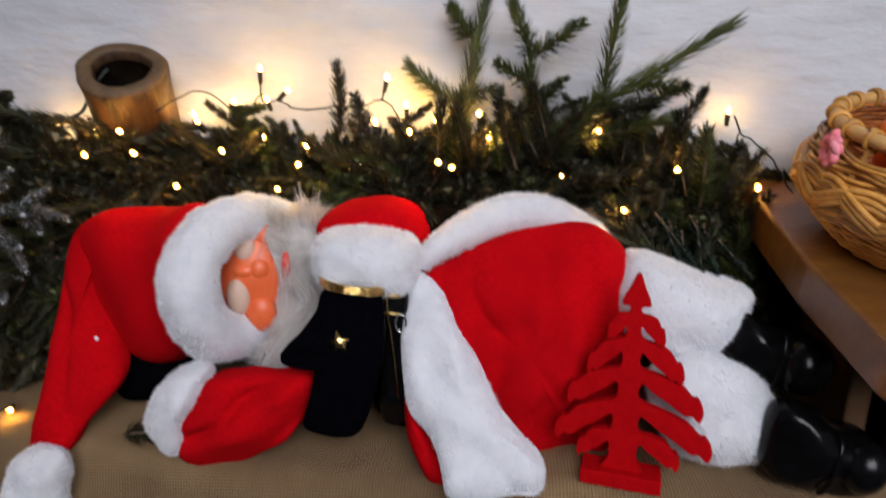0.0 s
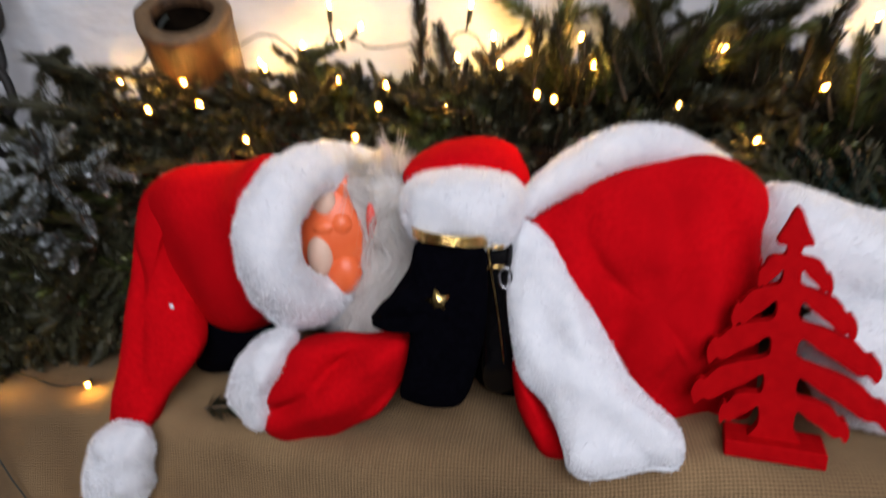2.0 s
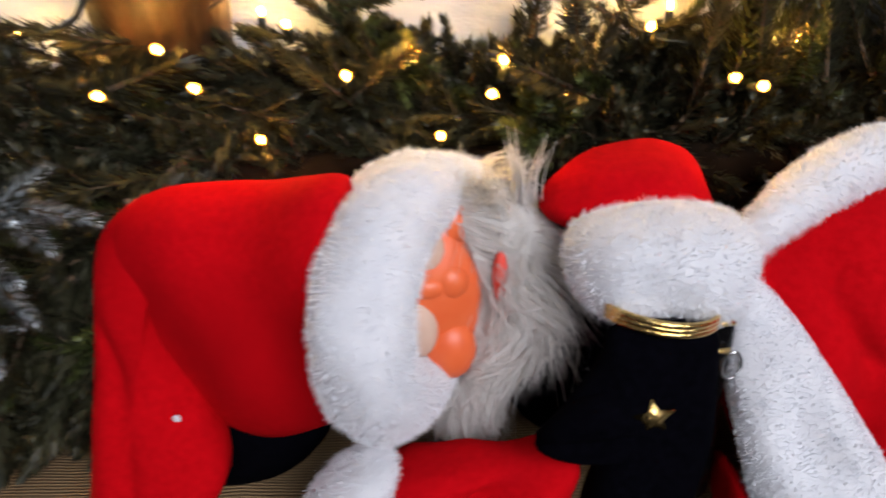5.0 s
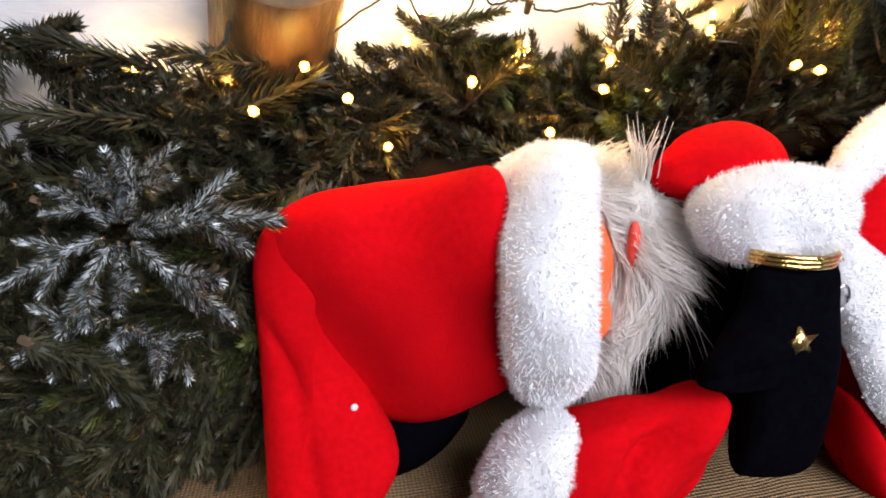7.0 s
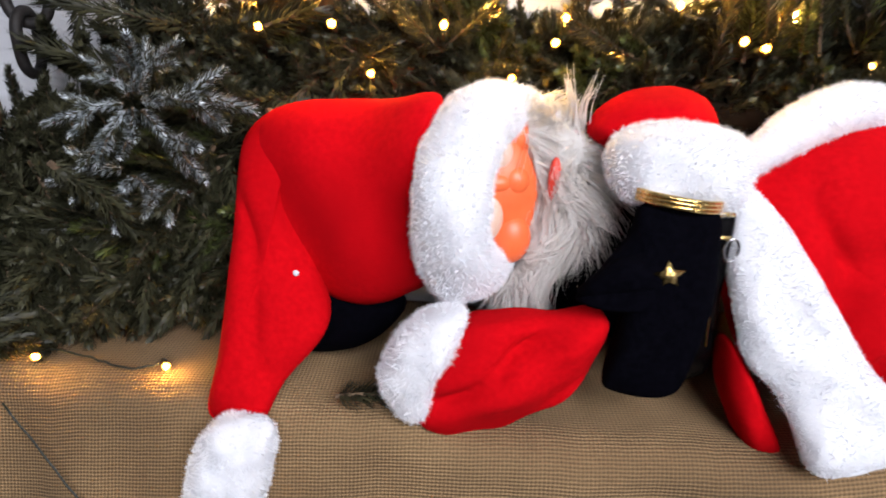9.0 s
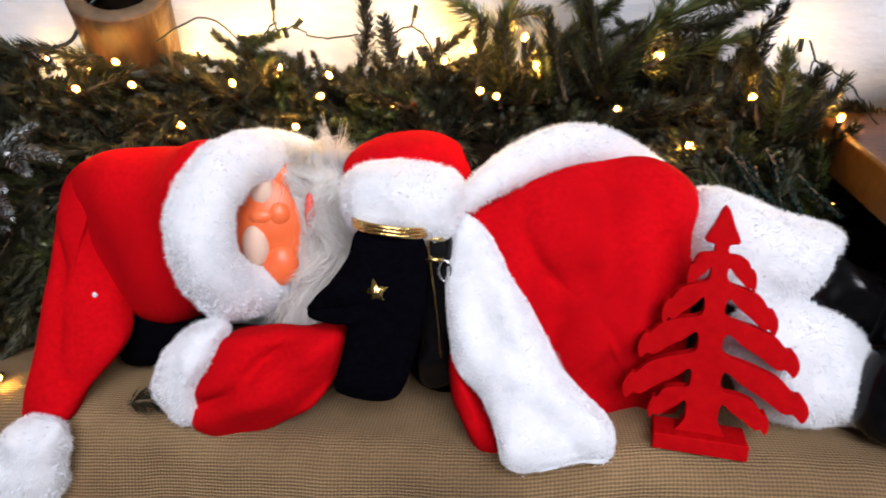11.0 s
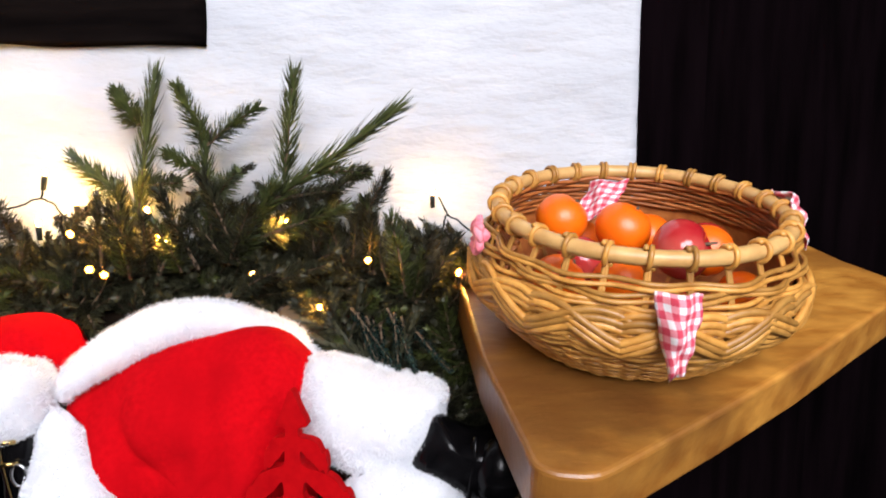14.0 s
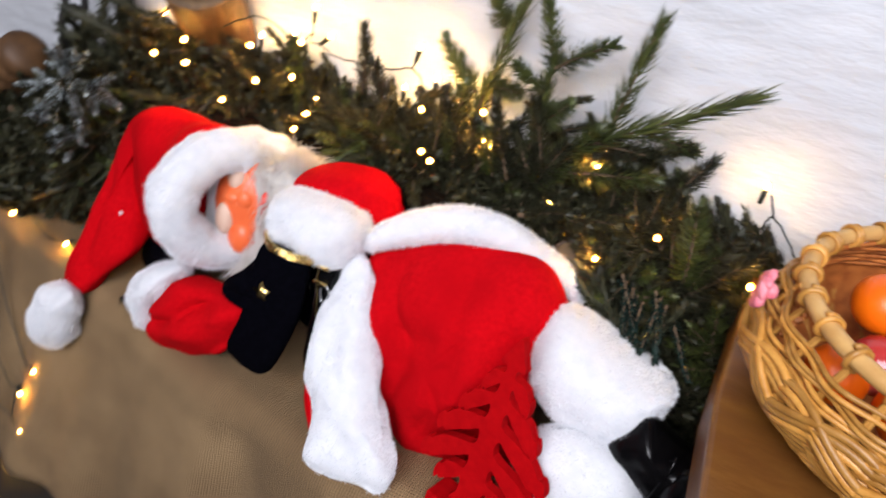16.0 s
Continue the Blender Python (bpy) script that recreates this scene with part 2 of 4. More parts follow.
def thing(name, label, category, group="", kind="", shape=None, smooth=True, m=None):
    ob = new(name, shape.mesh(name, smooth) if shape else None)
    if m is not None:
        ob.matrix_world = m
    return tagged(ob, label, category, group, kind)


def part(name, shape, parent, label="", smooth=True, data=None, m=None):
    ob = new(name, data or shape.mesh(name, smooth))
    ob.parent = parent
    if m is not None:
        ob.matrix_basis = m
    if label:
        tagged(ob, label)
    return ob


def bevelled(ob, width, segments=2):
    mod = ob.modifiers.new("bevel", "BEVEL")
    mod.width, mod.segments, mod.limit_method, mod.angle_limit = width, segments, "ANGLE", radians(35)
    return ob


def smooth_path(points, steps, closed=False):
    """Catmull-Rom through the control points (of any width)."""
    pts = [np.array(p, float) for p in points]
    n, out = len(pts), []
    for i in range(n if closed else n - 1):
        if closed:
            a, b, c, d = pts[i - 1], pts[i], pts[(i + 1) % n], pts[(i + 2) % n]
        else:
            a, b, c, d = pts[max(i - 1, 0)], pts[i], pts[i + 1], pts[min(i + 2, n - 1)]
        for k in range(steps):
            t = k / steps
            out.append(0.5 * (2 * b + (c - a) * t + (2 * a - 5 * b + 4 * c - d) * t * t + (3 * b - a - 3 * c + d) * t ** 3))
    if not closed:
        out.append(pts[-1])
    return out


def tube(s, points, radii, mat, n=8, closed=False, cap=True):
    """A round rod along points; radii: one number or one for each point."""
    p = np.array([tuple(q) for q in points], float)
    k = len(p)
    r = np.full(k, radii) if np.isscalar(radii) else np.array(radii, float)
    t = np.roll(p, -1, 0) - np.roll(p, 1, 0) if closed else np.gradient(p, axis=0)
    t /= np.linalg.norm(t, axis=1)[:, None] + 1e-12
    u = np.cross(t[0], (0.13, 0.31, 0.94))
    u /= np.linalg.norm(u) + 1e-12
    verts = []
    for i in range(k):
        u = u - t[i] * (u @ t[i])
        u /= np.linalg.norm(u) + 1e-12
        w = np.cross(t[i], u)
        for j in range(n):
            a = 2 * math.pi * j / n
            verts.append(p[i] + r[i] * (math.cos(a) * u + math.sin(a) * w))
    faces = []
    for i in range(k if closed else k - 1):
        for j in range(n):
            a, b = i * n, ((i + 1) % k) * n
            faces.append((a + j, a + (j + 1) % n, b + (j + 1) % n, b + j))
    if cap and not closed:
        faces.append(tuple(range(n - 1, -1, -1)))
        faces.append(tuple((k - 1) * n + j for j in range(n)))
    s.add(verts, faces, mat)


def ball(s, centre, radii, mat, rot=(0, 0, 0), n=20, rough=0.0, freq=20.0, seed=0.0):
    """An ellipsoid, uneven by rough metres."""
    m = pose(*centre, *rot)
    verts, faces, rows = [], [], n // 2
    for i in range(rows + 1):
        for j in range(n):
            a, b = math.pi * i / rows, 2 * math.pi * j / n
            d = Vector((math.sin(a) * math.cos(b), math.sin(a) * math.sin(b), math.cos(a)))
            q = Vector((d.x * radii[0], d.y * radii[1], d.z * radii[2]))
            if rough:
                q += d * rough * noise.noise(q * freq + Vector((seed, 0, 0)))
            verts.append(m @ q)
    for i in range(rows):
        for j in range(n):
            faces.append((i * n + j, (i + 1) * n + j, (i + 1) * n + (j + 1) % n, i * n + (j + 1) % n))
    s.add(verts, faces, mat)


def pillow(s, outline, y0, front, back, mat, rough=0.0, freq=14.0, seed=0.0, lean=(0.0, 0.0), folds=None, steps=6, rings=14):
    """A stuffed form: a rounded outline in x and z, swelling towards and away from -y. lean: shift of y for each metre of x and z."""
    o = np.array(smooth_path(outline, steps, True))
    c = (o.max(0) + o.min(0)) / 2 * 0.5 + o.mean(0) * 0.5
    n = len(o)
    verts, faces = [], []

    def ring(sc, dy):
        for q in o:
            x, z = c + (q - c) * sc
            y = y0 + dy + lean[0] * (x - c[0]) + lean[1] * (z - c[1])
            if rough:
                k = noise.noise(Vector((x * freq + seed, y * freq * 0.5, z * freq))) * rough
                y -= k if dy <= 0 else -k
            if folds and dy <= 0:
                ph = folds[1] * x + folds[2] * z + 2.2 * noise.noise(Vector((x * 7, seed, z * 7)))
                y += folds[0] * (1 - abs(math.sin(ph))) ** 2 * min(1.0, 2.5 * (1 - sc))
            verts.append((x, y, z))
    angles = [math.pi * (i / (2 * rings)) for i in range(1, 2 * rings)]
    for a in angles:
        sc = math.sin(a) ** 0.75
        dy = -front * math.cos(a) if a < math.pi / 2 else -back * math.cos(a)
        ring(sc, dy)
    k = len(angles)
    for i in range(k - 1):
        for j in range(n):
            faces.append((i * n + j, i * n + (j + 1) % n, (i + 1) * n + (j + 1) % n, (i + 1) * n + j))
    for i, dy, flip in ((0, -front, False), (k - 1, back, True)):
        e = len(verts)
        verts.append((c[0], y0 + dy, c[1]))
        for j in range(n):
            f = (e, i * n + (j + 1) % n, i * n + j)
            faces.append(f[::-1] if flip else f)
    s.add(verts, faces, mat)


def loft(s, stations, mat, n=32, rough=0.0, freq=12.0, seed=0.0):
    """A stuffed tube along x; stations: x, y, z, half depth, half height, closed at both ends."""
    st = smooth_path(stations, 6)
    verts, faces, k = [], [], len(st)
    for x, y, z, ry, rz in st:
        for j in range(n):
            a = 2 * math.pi * j / n
            q = Vector((x, y + ry * math.cos(a), z + rz * math.sin(a)))
            g = rough * noise.noise(q * freq + Vector((seed, 0, 0)))
            verts.append((q.x, q.y + g * math.cos(a), q.z + g * math.sin(a)))
    for i in range(k - 1):
        for j in range(n):
            faces.append((i * n + j, (i + 1) * n + j, (i + 1) * n + (j + 1) % n, i * n + (j + 1) % n))
    faces += [tuple(range(n)), tuple((k - 1) * n + j for j in range(n - 1, -1, -1))]
    s.add(verts, faces, mat)


def tufts(s, mat, first, count, length, width, rng, hang=(0, 0, -0.25), wild=0.32, clump=0.0, freq=60.0):
    """Short tapering tufts of pile over the faces of mat from face number first on."""
    slot = s.slot(mat)
    idx = [i for i in range(first, len(s.f)) if s.m[i] == slot and len(s.f[i]) >= 3]
    v = np.array(s.v)
    tri = np.array([s.f[i][:3] for i in idx])
    quad = np.array([s.f[i][3] if len(s.f[i]) == 4 else s.f[i][2] for i in idx])
    a, b, c, d = v[tri[:, 0]], v[tri[:, 1]], v[tri[:, 2]], v[quad]
    nrm = np.cross(c - a, b - d)
    area = np.linalg.norm(nrm, axis=1) + 1e-12
    nrm /= -area[:, None]
    pick = rng.choice(len(idx), count, p=area / area.sum())
    r1, r2 = rng.random((count, 1)), rng.random((count, 1))
    base = (a[pick] * (1 - r1) + b[pick] * r1) * (1 - r2) + (d[pick] * (1 - r1) + c[pick] * r1) * r2
    d = nrm[pick] + rng.normal(0, wild, (count, 3)) + np.array(hang)
    lock = np.zeros((count, 3))
    if clump:
        lock = clump * np.array([noise.noise_vector(Vector(q) * freq) for q in base])
    d = d + lock
    d /= np.linalg.norm(d, axis=1)[:, None]
    side = np.cross(d, rng.normal(0, 1, (count, 3)))
    side /= np.linalg.norm(side, axis=1)[:, None]
    ln = length * (0.5 + rng.random((count, 1)))
    bend = rng.normal(0, wild, (count, 3)) + np.array(hang) * 0.6 + lock * 0.6
    base = base - d * 0.002
    mid = base + d * ln * 0.55
    tip = base + (d + bend * 0.6) * ln
    w = side * width * (0.6 + 0.8 * rng.random((count, 1)))
    verts = np.stack([base - w, base + w, mid + w * 0.7, mid - w * 0.7, tip], 1).reshape(-1, 3)
    faces = []
    for i in range(count):
        k = 5 * i
        faces += [(k, k + 1, k + 2, k + 3), (k + 3, k + 2, k + 4)]
    s.add(verts, faces, mat)


def box(s, lo, hi, mat):
    (a, b, c), (d, e, f) = lo, hi
    v = [(a, b, c), (d, b, c), (d, e, c), (a, e, c), (a, b, f), (d, b, f), (d, e, f), (a, e, f)]
    s.add(v, [(0, 3, 2, 1), (4, 5, 6, 7), (0, 1, 5, 4), (1, 2, 6, 5), (2, 3, 7, 6), (3, 0, 4, 7)], mat)


def boxed(name, lo, hi, mat, label, category="wall", kind="structure"):
    s = Shape()
    box(s, lo, hi, mat)
    return thing(name, label, category, kind=kind, shape=s, smooth=False)


# ---- the setting ----
WALL_Y = 1.225


def rough_slab(name, x0, x1, z0, z1, y, depth, mat, label, category, amp, freq, edge=0.0, nx=90, nz=60):
    """A wall or timber with an uneven front and edges."""
    s = Shape()
    verts, faces = [], []
    for k in range(nz + 1):
        for i in range(nx + 1):
            x, z = x0 + (x1 - x0) * i / nx, z0 + (z1 - z0) * k / nz
            p = Vector((x, 0, z))
            dy = amp * (noise.noise(p * freq) + 0.5 * noise.noise(p * freq * 3.1 + Vector((5, 0, 0))))
            if edge and k in (0, nz):
                z += edge * noise.noise(Vector((x * 9, 3, k)))
            if edge and i in (0, nx):
                x += edge * noise.noise(Vector((i, 7, z * 9)))
            rim = 0.5 if (edge and (k in (0, nz) or i in (0, nx))) else 0.0
            verts.append((x, y + dy + rim * min(depth, 0.02), z))
    for k in range(nz):
        for i in range(nx):
            a = k * (nx + 1) + i
            faces.append((a, a + 1, a + nx + 2, a + nx + 1))
    o = len(verts)
    loop = [i for i in range(nx + 1)] + [k * (nx + 1) + nx for k in range(1, nz + 1)] + [nz * (nx + 1) + i for i in range(nx - 1, -1, -1)] + [k * (nx + 1) for k in range(nz - 1, 0, -1)]
    for i in loop:
        verts.append((verts[i][0], y + depth, verts[i][2]))
    m = len(loop)
    for i in range(m):
        j = (i + 1) % m
        faces.append((loop[j], loop[i], o + i, o + j))
    faces.append(tuple(o + i for i in range(m - 1, -1, -1)))
    s.add(verts, faces, mat)
    return thing(name, label, category, kind="structure", shape=s)


rough_slab("wall_back", -2.2, 0.820, 0.0, 3.2, WALL_Y, 0.2, PLASTER, "rough white lime plaster wall behind the bench", "wall", 0.006, 6, nx=150, nz=120)
rough_slab("beam", -2.2, 0.138, 1.180, 1.36, WALL_Y - 0.022, 0.03, TIMBER, "dark stained timber beam set into the plaster wall", "beam", 0.004, 8, edge=0.008)
rough_slab("post", 0.816, 0.93, 0.0, 3.2, WALL_Y - 0.004, 0.2, BLACK_WOOD, "black timber post beside the plaster wall", "post", 0.003, 5)
boxed("wall_right_panel", (0.932, WALL_Y + 0.012, 0.0), (2.2, WALL_Y + 0.2, 3.2), BLACK_WOOD, "black boarded panel beside the timber post")
boxed("floor", (-2.2, -1.9, -0.1), (2.2, 1.6, 0.0), FLOOR, "dark stone floor under the bench", "floor")
# ceiling, side and front walls are unseen, added to enclose and dim the fill
boxed("ceiling", (-2.2, -1.9, 3.2), (2.2, 1.6, 3.35), ROOM, "unseen ceiling added to close the set", "ceiling")
boxed("wall_left", (-2.35, -1.9, 0.0), (-2.2, 1.6, 3.2), ROOM, "unseen side wall added to close the set")
boxed("wall_right", (2.2, -1.9, 0.0), (2.35, 1.6, 3.2), ROOM, "unseen side wall added to close the set")
boxed("wall_front_low", (-2.2, -1.9, 0.0), (2.2, -1.75, 1.55), ROOM, "unseen wall added under the lamp opening")
boxed("wall_front_high", (-2.2, -1.9, 3.1), (2.2, -1.75, 3.2), ROOM, "unseen wall added over the lamp opening")
boxed("wall_front_left", (-2.2, -1.9, 1.55), (-0.4, -1.75, 3.1), ROOM, "unseen wall added beside the lamp opening")
boxed("wall_front_right", (1.90, -1.9, 1.55), (2.2, -1.75, 3.1), ROOM, "unseen wall added beside the lamp opening")

# ---- bench under burlap ----


def edge_y(x):
    return float(np.interp(x, [-1.4, -0.9, -0.58, -0.50, -0.36, -0.2, 0.2, 0.7], [0.97, 0.93, 0.885, 0.87, 0.845, 0.83, 0.80, 0.775]))


def bench_z(x, y):
    """Height of the burlap over the bench."""
    z = 0.447 + 0.030 / (1 + math.exp(-(x - 0.16) * 28))
    z += 0.005 * noise.noise(Vector((x * 7, y * 9, 0.3))) + 0.0022 * math.sin(95 * y + 5 * noise.noise(Vector((x * 6, y * 4, 9)))) * max(0.0, noise.noise(Vector((x * 5, 2, 4))) + 0.3) + 0.0015 * noise.noise(Vector((x * 30, y * 45, 2)))
    return z


def burlap():
    s = Shape()
    nx, prof = 150, []
    for k in range(22):
        prof.append(("top", k / 21))
    for k in range(1, 9):
        prof.append(("bend", k / 8))
    for k in range(1, 25):
        prof.append(("drop", k / 24))
    verts, faces, uv = [], [], []
    r = 0.05
    for i in range(nx + 1):
        x = -1.35 + 2.04 * i / nx
        along = 0.0
        last = None
        for kind, t in prof:
            ye = edge_y(x)
            fold = 0.016 * math.sin(x * 17 + 1.3 * math.sin(x * 5)) + 0.007 * math.sin(x * 41 + 2)
            if kind == "top":
                y = 1.2 + (ye + r - 1.2) * t
                z = bench_z(x, y)
            elif kind == "bend":
                a = t * math.pi / 2
                y = ye + r - r * math.sin(a) - fold * t * 0.4
                z = bench_z(x, ye + r) - r + r * math.cos(a)
            else:
                y = ye - fold * (0.4 + 0.9 * t) - (0.03 + 0.075 / (1 + math.exp((x + 0.40) * 18))) * t
                z = (bench_z(x, ye + r) - r) * (1 - t) + 0.012 * t + 0.0
            p = Vector((x, y, z))
            along += (p - last).length if last else 0.0
            last = p
            verts.append(p)
            uv.append((x, along))
    m = len(prof)
    for i in range(nx):
        for k in range(m - 1):
            a = i * m + k
            faces.append((a, a + 1, a + m + 1, a + m))
    s.add(verts, faces, BURLAP)
    me = s.mesh("burlap_cover")
    layer = me.uv_layers.new(name="UVMap")
    for loop in me.loops:
        layer.data[loop.index].uv = uv[loop.vertex_index]
    ob = new("burlap_cover", me)
    solid = ob.modifiers.new("thickness", "SOLIDIFY")
    solid.thickness, solid.offset = 0.003, -1
    return tagged(ob, "coarse brown burlap cloth draped over the bench", "cloth")


burlap()
bench = thing("bench", "plain dark wooden bench under the burlap", "bench")
s = Shape()
box(s, (-1.3, 1.01, 0.39), (0.66, 1.2, 0.425), TIMBER)
part("seat", s, bench, smooth=False)
for lx in (-1.2, -0.3, 0.58):
    s = Shape()
    box(s, (lx, 1.03, 0.0), (lx + 0.06, 1.17, 0.39), TIMBER)
    part("leg", s, bench, smooth=False)


# ---- the stuffed doll, one mesh ----


def felt_star(s, centre, r, thick, mat, turn):
    v, f = [], []
    for k in range(10):
        a = math.pi / 2 + k * math.pi / 5 + turn
        q = r if k % 2 == 0 else r * 0.45
        v += [(centre[0] + q * math.cos(a), centre[1] - thick * 0.3, centre[2] + q * math.sin(a)), (centre[0] + q * math.cos(a), centre[1] + thick, centre[2] + q * math.sin(a))]
    v.append((centre[0], centre[1] - thick, centre[2]))
    for k in range(10):
        a, b = 2 * k, 2 * ((k + 1) % 10)
        f += [(20, b, a), (a, b, b + 1, a + 1)]
    s.add(v, f, mat)


def doll():
    rng = np.random.default_rng(7)
    s = Shape()
    # felt cap: crown, folded tail, pompom
    loft(s, [(-0.338, 0.995, 0.690, 0.060, 0.090), (-0.352, 0.995, 0.684, 0.095, 0.114), (-0.415, 1.015, 0.664, 0.095, 0.122), (-0.470, 1.030, 0.658, 0.088, 0.124),
             (-0.520, 1.040, 0.668, 0.075, 0.110), (-0.558, 1.040, 0.690, 0.055, 0.075), (-0.580, 1.035, 0.705, 0.020, 0.030)], FELT, 40, 0.020, 11, 1)
    pillow(s, [(-0.530, 0.776), (-0.566, 0.757), (-0.584, 0.722), (-0.586, 0.655), (-0.588, 0.590), (-0.592, 0.507), (-0.598, 0.434), (-0.539, 0.430), (-0.511, 0.474), (-0.464, 0.536), (-0.482, 0.594), (-0.525, 0.680), (-0.520, 0.745)], 0.960, 0.034, 0.050, FELT, 0.014, 14, 4, lean=(0.0, 0.46), folds=(0.010, 34, 16))
    start = len(s.f)
    pillow(s, [(-0.571, 0.455), (-0.513, 0.460), (-0.510, 0.425), (-0.526, 0.356), (-0.565, 0.315), (-0.610, 0.328), (-0.607, 0.402)], 0.838, 0.036, 0.036, PLUSH, 0.012, 30)
    # plush brim of the cap, then the woolly frame of the face
    wreath(s, (-0.293, 0.970, 0.694), (0.93, -0.36, 0.10), 0.089, 0.090, 0.038, 0.042, lambda a: PLUSH)
    wreath(s, (-0.275, 1.024, 0.681), (0.25, -0.97, 0.0), 0.102, 0.078, 0.033, 0.036, lambda a: BEARD if -2.6 < a < -0.5 else PLUSH)
    ball(s, (-0.314, 1.005, 0.690), (0.027, 0.040, 0.096), PLUSH, n=24, rough=0.006, freq=40)
    ball(s, (-0.280, 1.065, 0.70), (0.06, 0.055, 0.10), PLUSH, n=20)
    # mask: plain swelling oval, two lids, nose, cheeks, lip
    for c, r, mt in (((-0.276, 1.015, 0.690), (0.067, 0.061, 0.094), SKIN), ((-0.274, 0.970, 0.741), (0.0165, 0.012, 0.025), LID), ((-0.283, 0.960, 0.669), (0.019, 0.014, 0.030), LID),
                     ((-0.254, 0.972, 0.711), (0.018, 0.016, 0.019), SKIN), ((-0.275, 0.966, 0.709), (0.020, 0.014, 0.013), SKIN), ((-0.254, 0.970, 0.641), (0.025, 0.020, 0.031), SKIN),
                     ((-0.250, 0.987, 0.758), (0.017, 0.013, 0.022), SKIN), ((-0.209, 0.966, 0.716), (0.007, 0.007, 0.026), LIPS)):
        ball(s, c, r, mt, n=24)
    return s, rng, start


def wreath(s, centre, axis, rz, rx, thick, half, mat_of):
    """A padded ring about an axis."""
    axis, e1, centre = Vector(axis).normalized(), Vector((0, 0, 1)), Vector(centre)
    e2 = axis.cross(e1).normalized()
    nu, nv = 48, 16
    verts, faces = [], {}
    for i in range(nu):
        a = 2 * math.pi * i / nu
        rad = e1 * math.cos(a) + e2 * math.sin(a)
        for j in range(nv):
            b = 2 * math.pi * j / nv
            q = centre + e1 * math.cos(a) * rz + e2 * math.sin(a) * rx + rad * thick * math.cos(b) + axis * (half * math.sin(b))
            verts.append(q + rad * 0.010 * noise.noise(q * 28))
    base = len(s.v)
    s.v.extend(tuple(v) for v in verts)
    for i in range(nu):
        a = 2 * math.pi * (i + 0.5) / nu
        a = a - 2 * math.pi if a > math.pi else a
        slot = s.slot(mat_of(a))
        for j in range(nv):
            f = (i * nv + j, i * nv + (j + 1) % nv, ((i + 1) % nu) * nv + (j + 1) % nv, ((i + 1) % nu) * nv + j)
            s.f.append(tuple(base + k for k in f[::-1]))
            s.m.append(slot)


s, rng, start = doll()
# beard and moustache
bstart = start
pillow(s, [(-0.248, 0.792), (-0.170, 0.759), (-0.150, 0.722), (-0.145, 0.667), (-0.198, 0.582), (-0.238, 0.533), (-0.271, 0.544), (-0.246, 0.613), (-0.233, 0.733)], 1.01, 0.046, 0.06, BEARD, 0.022, 25)
ball(s, (-0.226, 1.000, 0.739), (0.015, 0.019, 0.040), BEARD, (0, 8, 0), 18, 0.01, 40)
ball(s, (-0.227, 0.998, 0.663), (0.015, 0.019, 0.045), BEARD, (0, -8, 0), 18, 0.01, 40, 3)
tufts(s, BEARD, bstart, 16000, 0.027, 0.0007, rng, (0.25, -0.05, -0.9), 0.14, 2.6, 15)
tufts(s, BEARD, bstart, 900, 0.040, 0.0007, rng, (0.2, 0.0, -1.6), 0.12, 2.0, 16)
for k in range(60):
    a, b, c = rng.normal(0, 1, 3)
    lean = 0.012 * (a > 0.5) - 0.010 * (a <= 0.5)
    tube(s, smooth_path([(-0.184 + 0.007 * a, 1.02, 0.745), (-0.188 + 0.008 * a, 1.008 + 0.006 * b, 0.775), (-0.187 + 0.006 * a + lean * 0.3, 1.006 + 0.009 * b, 0.800), (-0.187 + 0.006 * a + lean, 1.004 + 0.010 * b, 0.820 + 0.009 * c)], 3), np.linspace(0.0009, 0.0002, 10), BEARD, 4)
# lower arm
pillow(s, [(-0.351, 0.490), (-0.330, 0.540), (-0.302, 0.567), (-0.264, 0.577), (-0.205, 0.584), (-0.151, 0.586), (-0.152, 0.540), (-0.186, 0.484), (-0.235, 0.450), (-0.290, 0.426), (-0.336, 0.434), (-0.356, 0.452)], 0.885, 0.045, 0.07, FELT, 0.022, 16, 9, folds=(0.026, 24, -24))
pillow(s, [(-0.396, 0.512), (-0.375, 0.554), (-0.340, 0.582), (-0.305, 0.586), (-0.308, 0.556), (-0.330, 0.512), (-0.341, 0.455), (-0.370, 0.450), (-0.392, 0.480)], 0.884, 0.048, 0.05, PLUSH, 0.012, 26)
pillow(s, [(-0.492, 0.581), (-0.384, 0.549), (-0.395, 0.505), (-0.450, 0.468), (-0.520, 0.472)], 1.0, 0.03, 0.04, NAVY)
# two dark filler pillows, added for the shade behind and beside the mitten
pillow(s, [(-0.20, 0.72), (-0.13, 0.72), (-0.06, 0.71), (-0.03, 0.60), (-0.05, 0.49), (-0.14, 0.49), (-0.20, 0.56)], 1.04, 0.05, 0.04, NAVY, 0.01, 14)
pillow(s, [(-0.08, 0.56), (-0.02, 0.57), (0.01, 0.52), (0.01, 0.45), (-0.06, 0.45), (-0.09, 0.50)], 1.005, 0.03, 0.03, NAVY, 0.01, 14)
# upper arm, cuff, mitten with its thumb
pillow(s, [(-0.166, 0.758), (-0.162, 0.788), (-0.124, 0.811), (-0.073, 0.818), (-0.033, 0.809), (-0.012, 0.787), (-0.006, 0.740), (-0.105, 0.735)], 1.03, 0.080, 0.03, FELT, 0.016, 18, 2, lean=(0.25, 0.1), folds=(0.010, 34, 8))
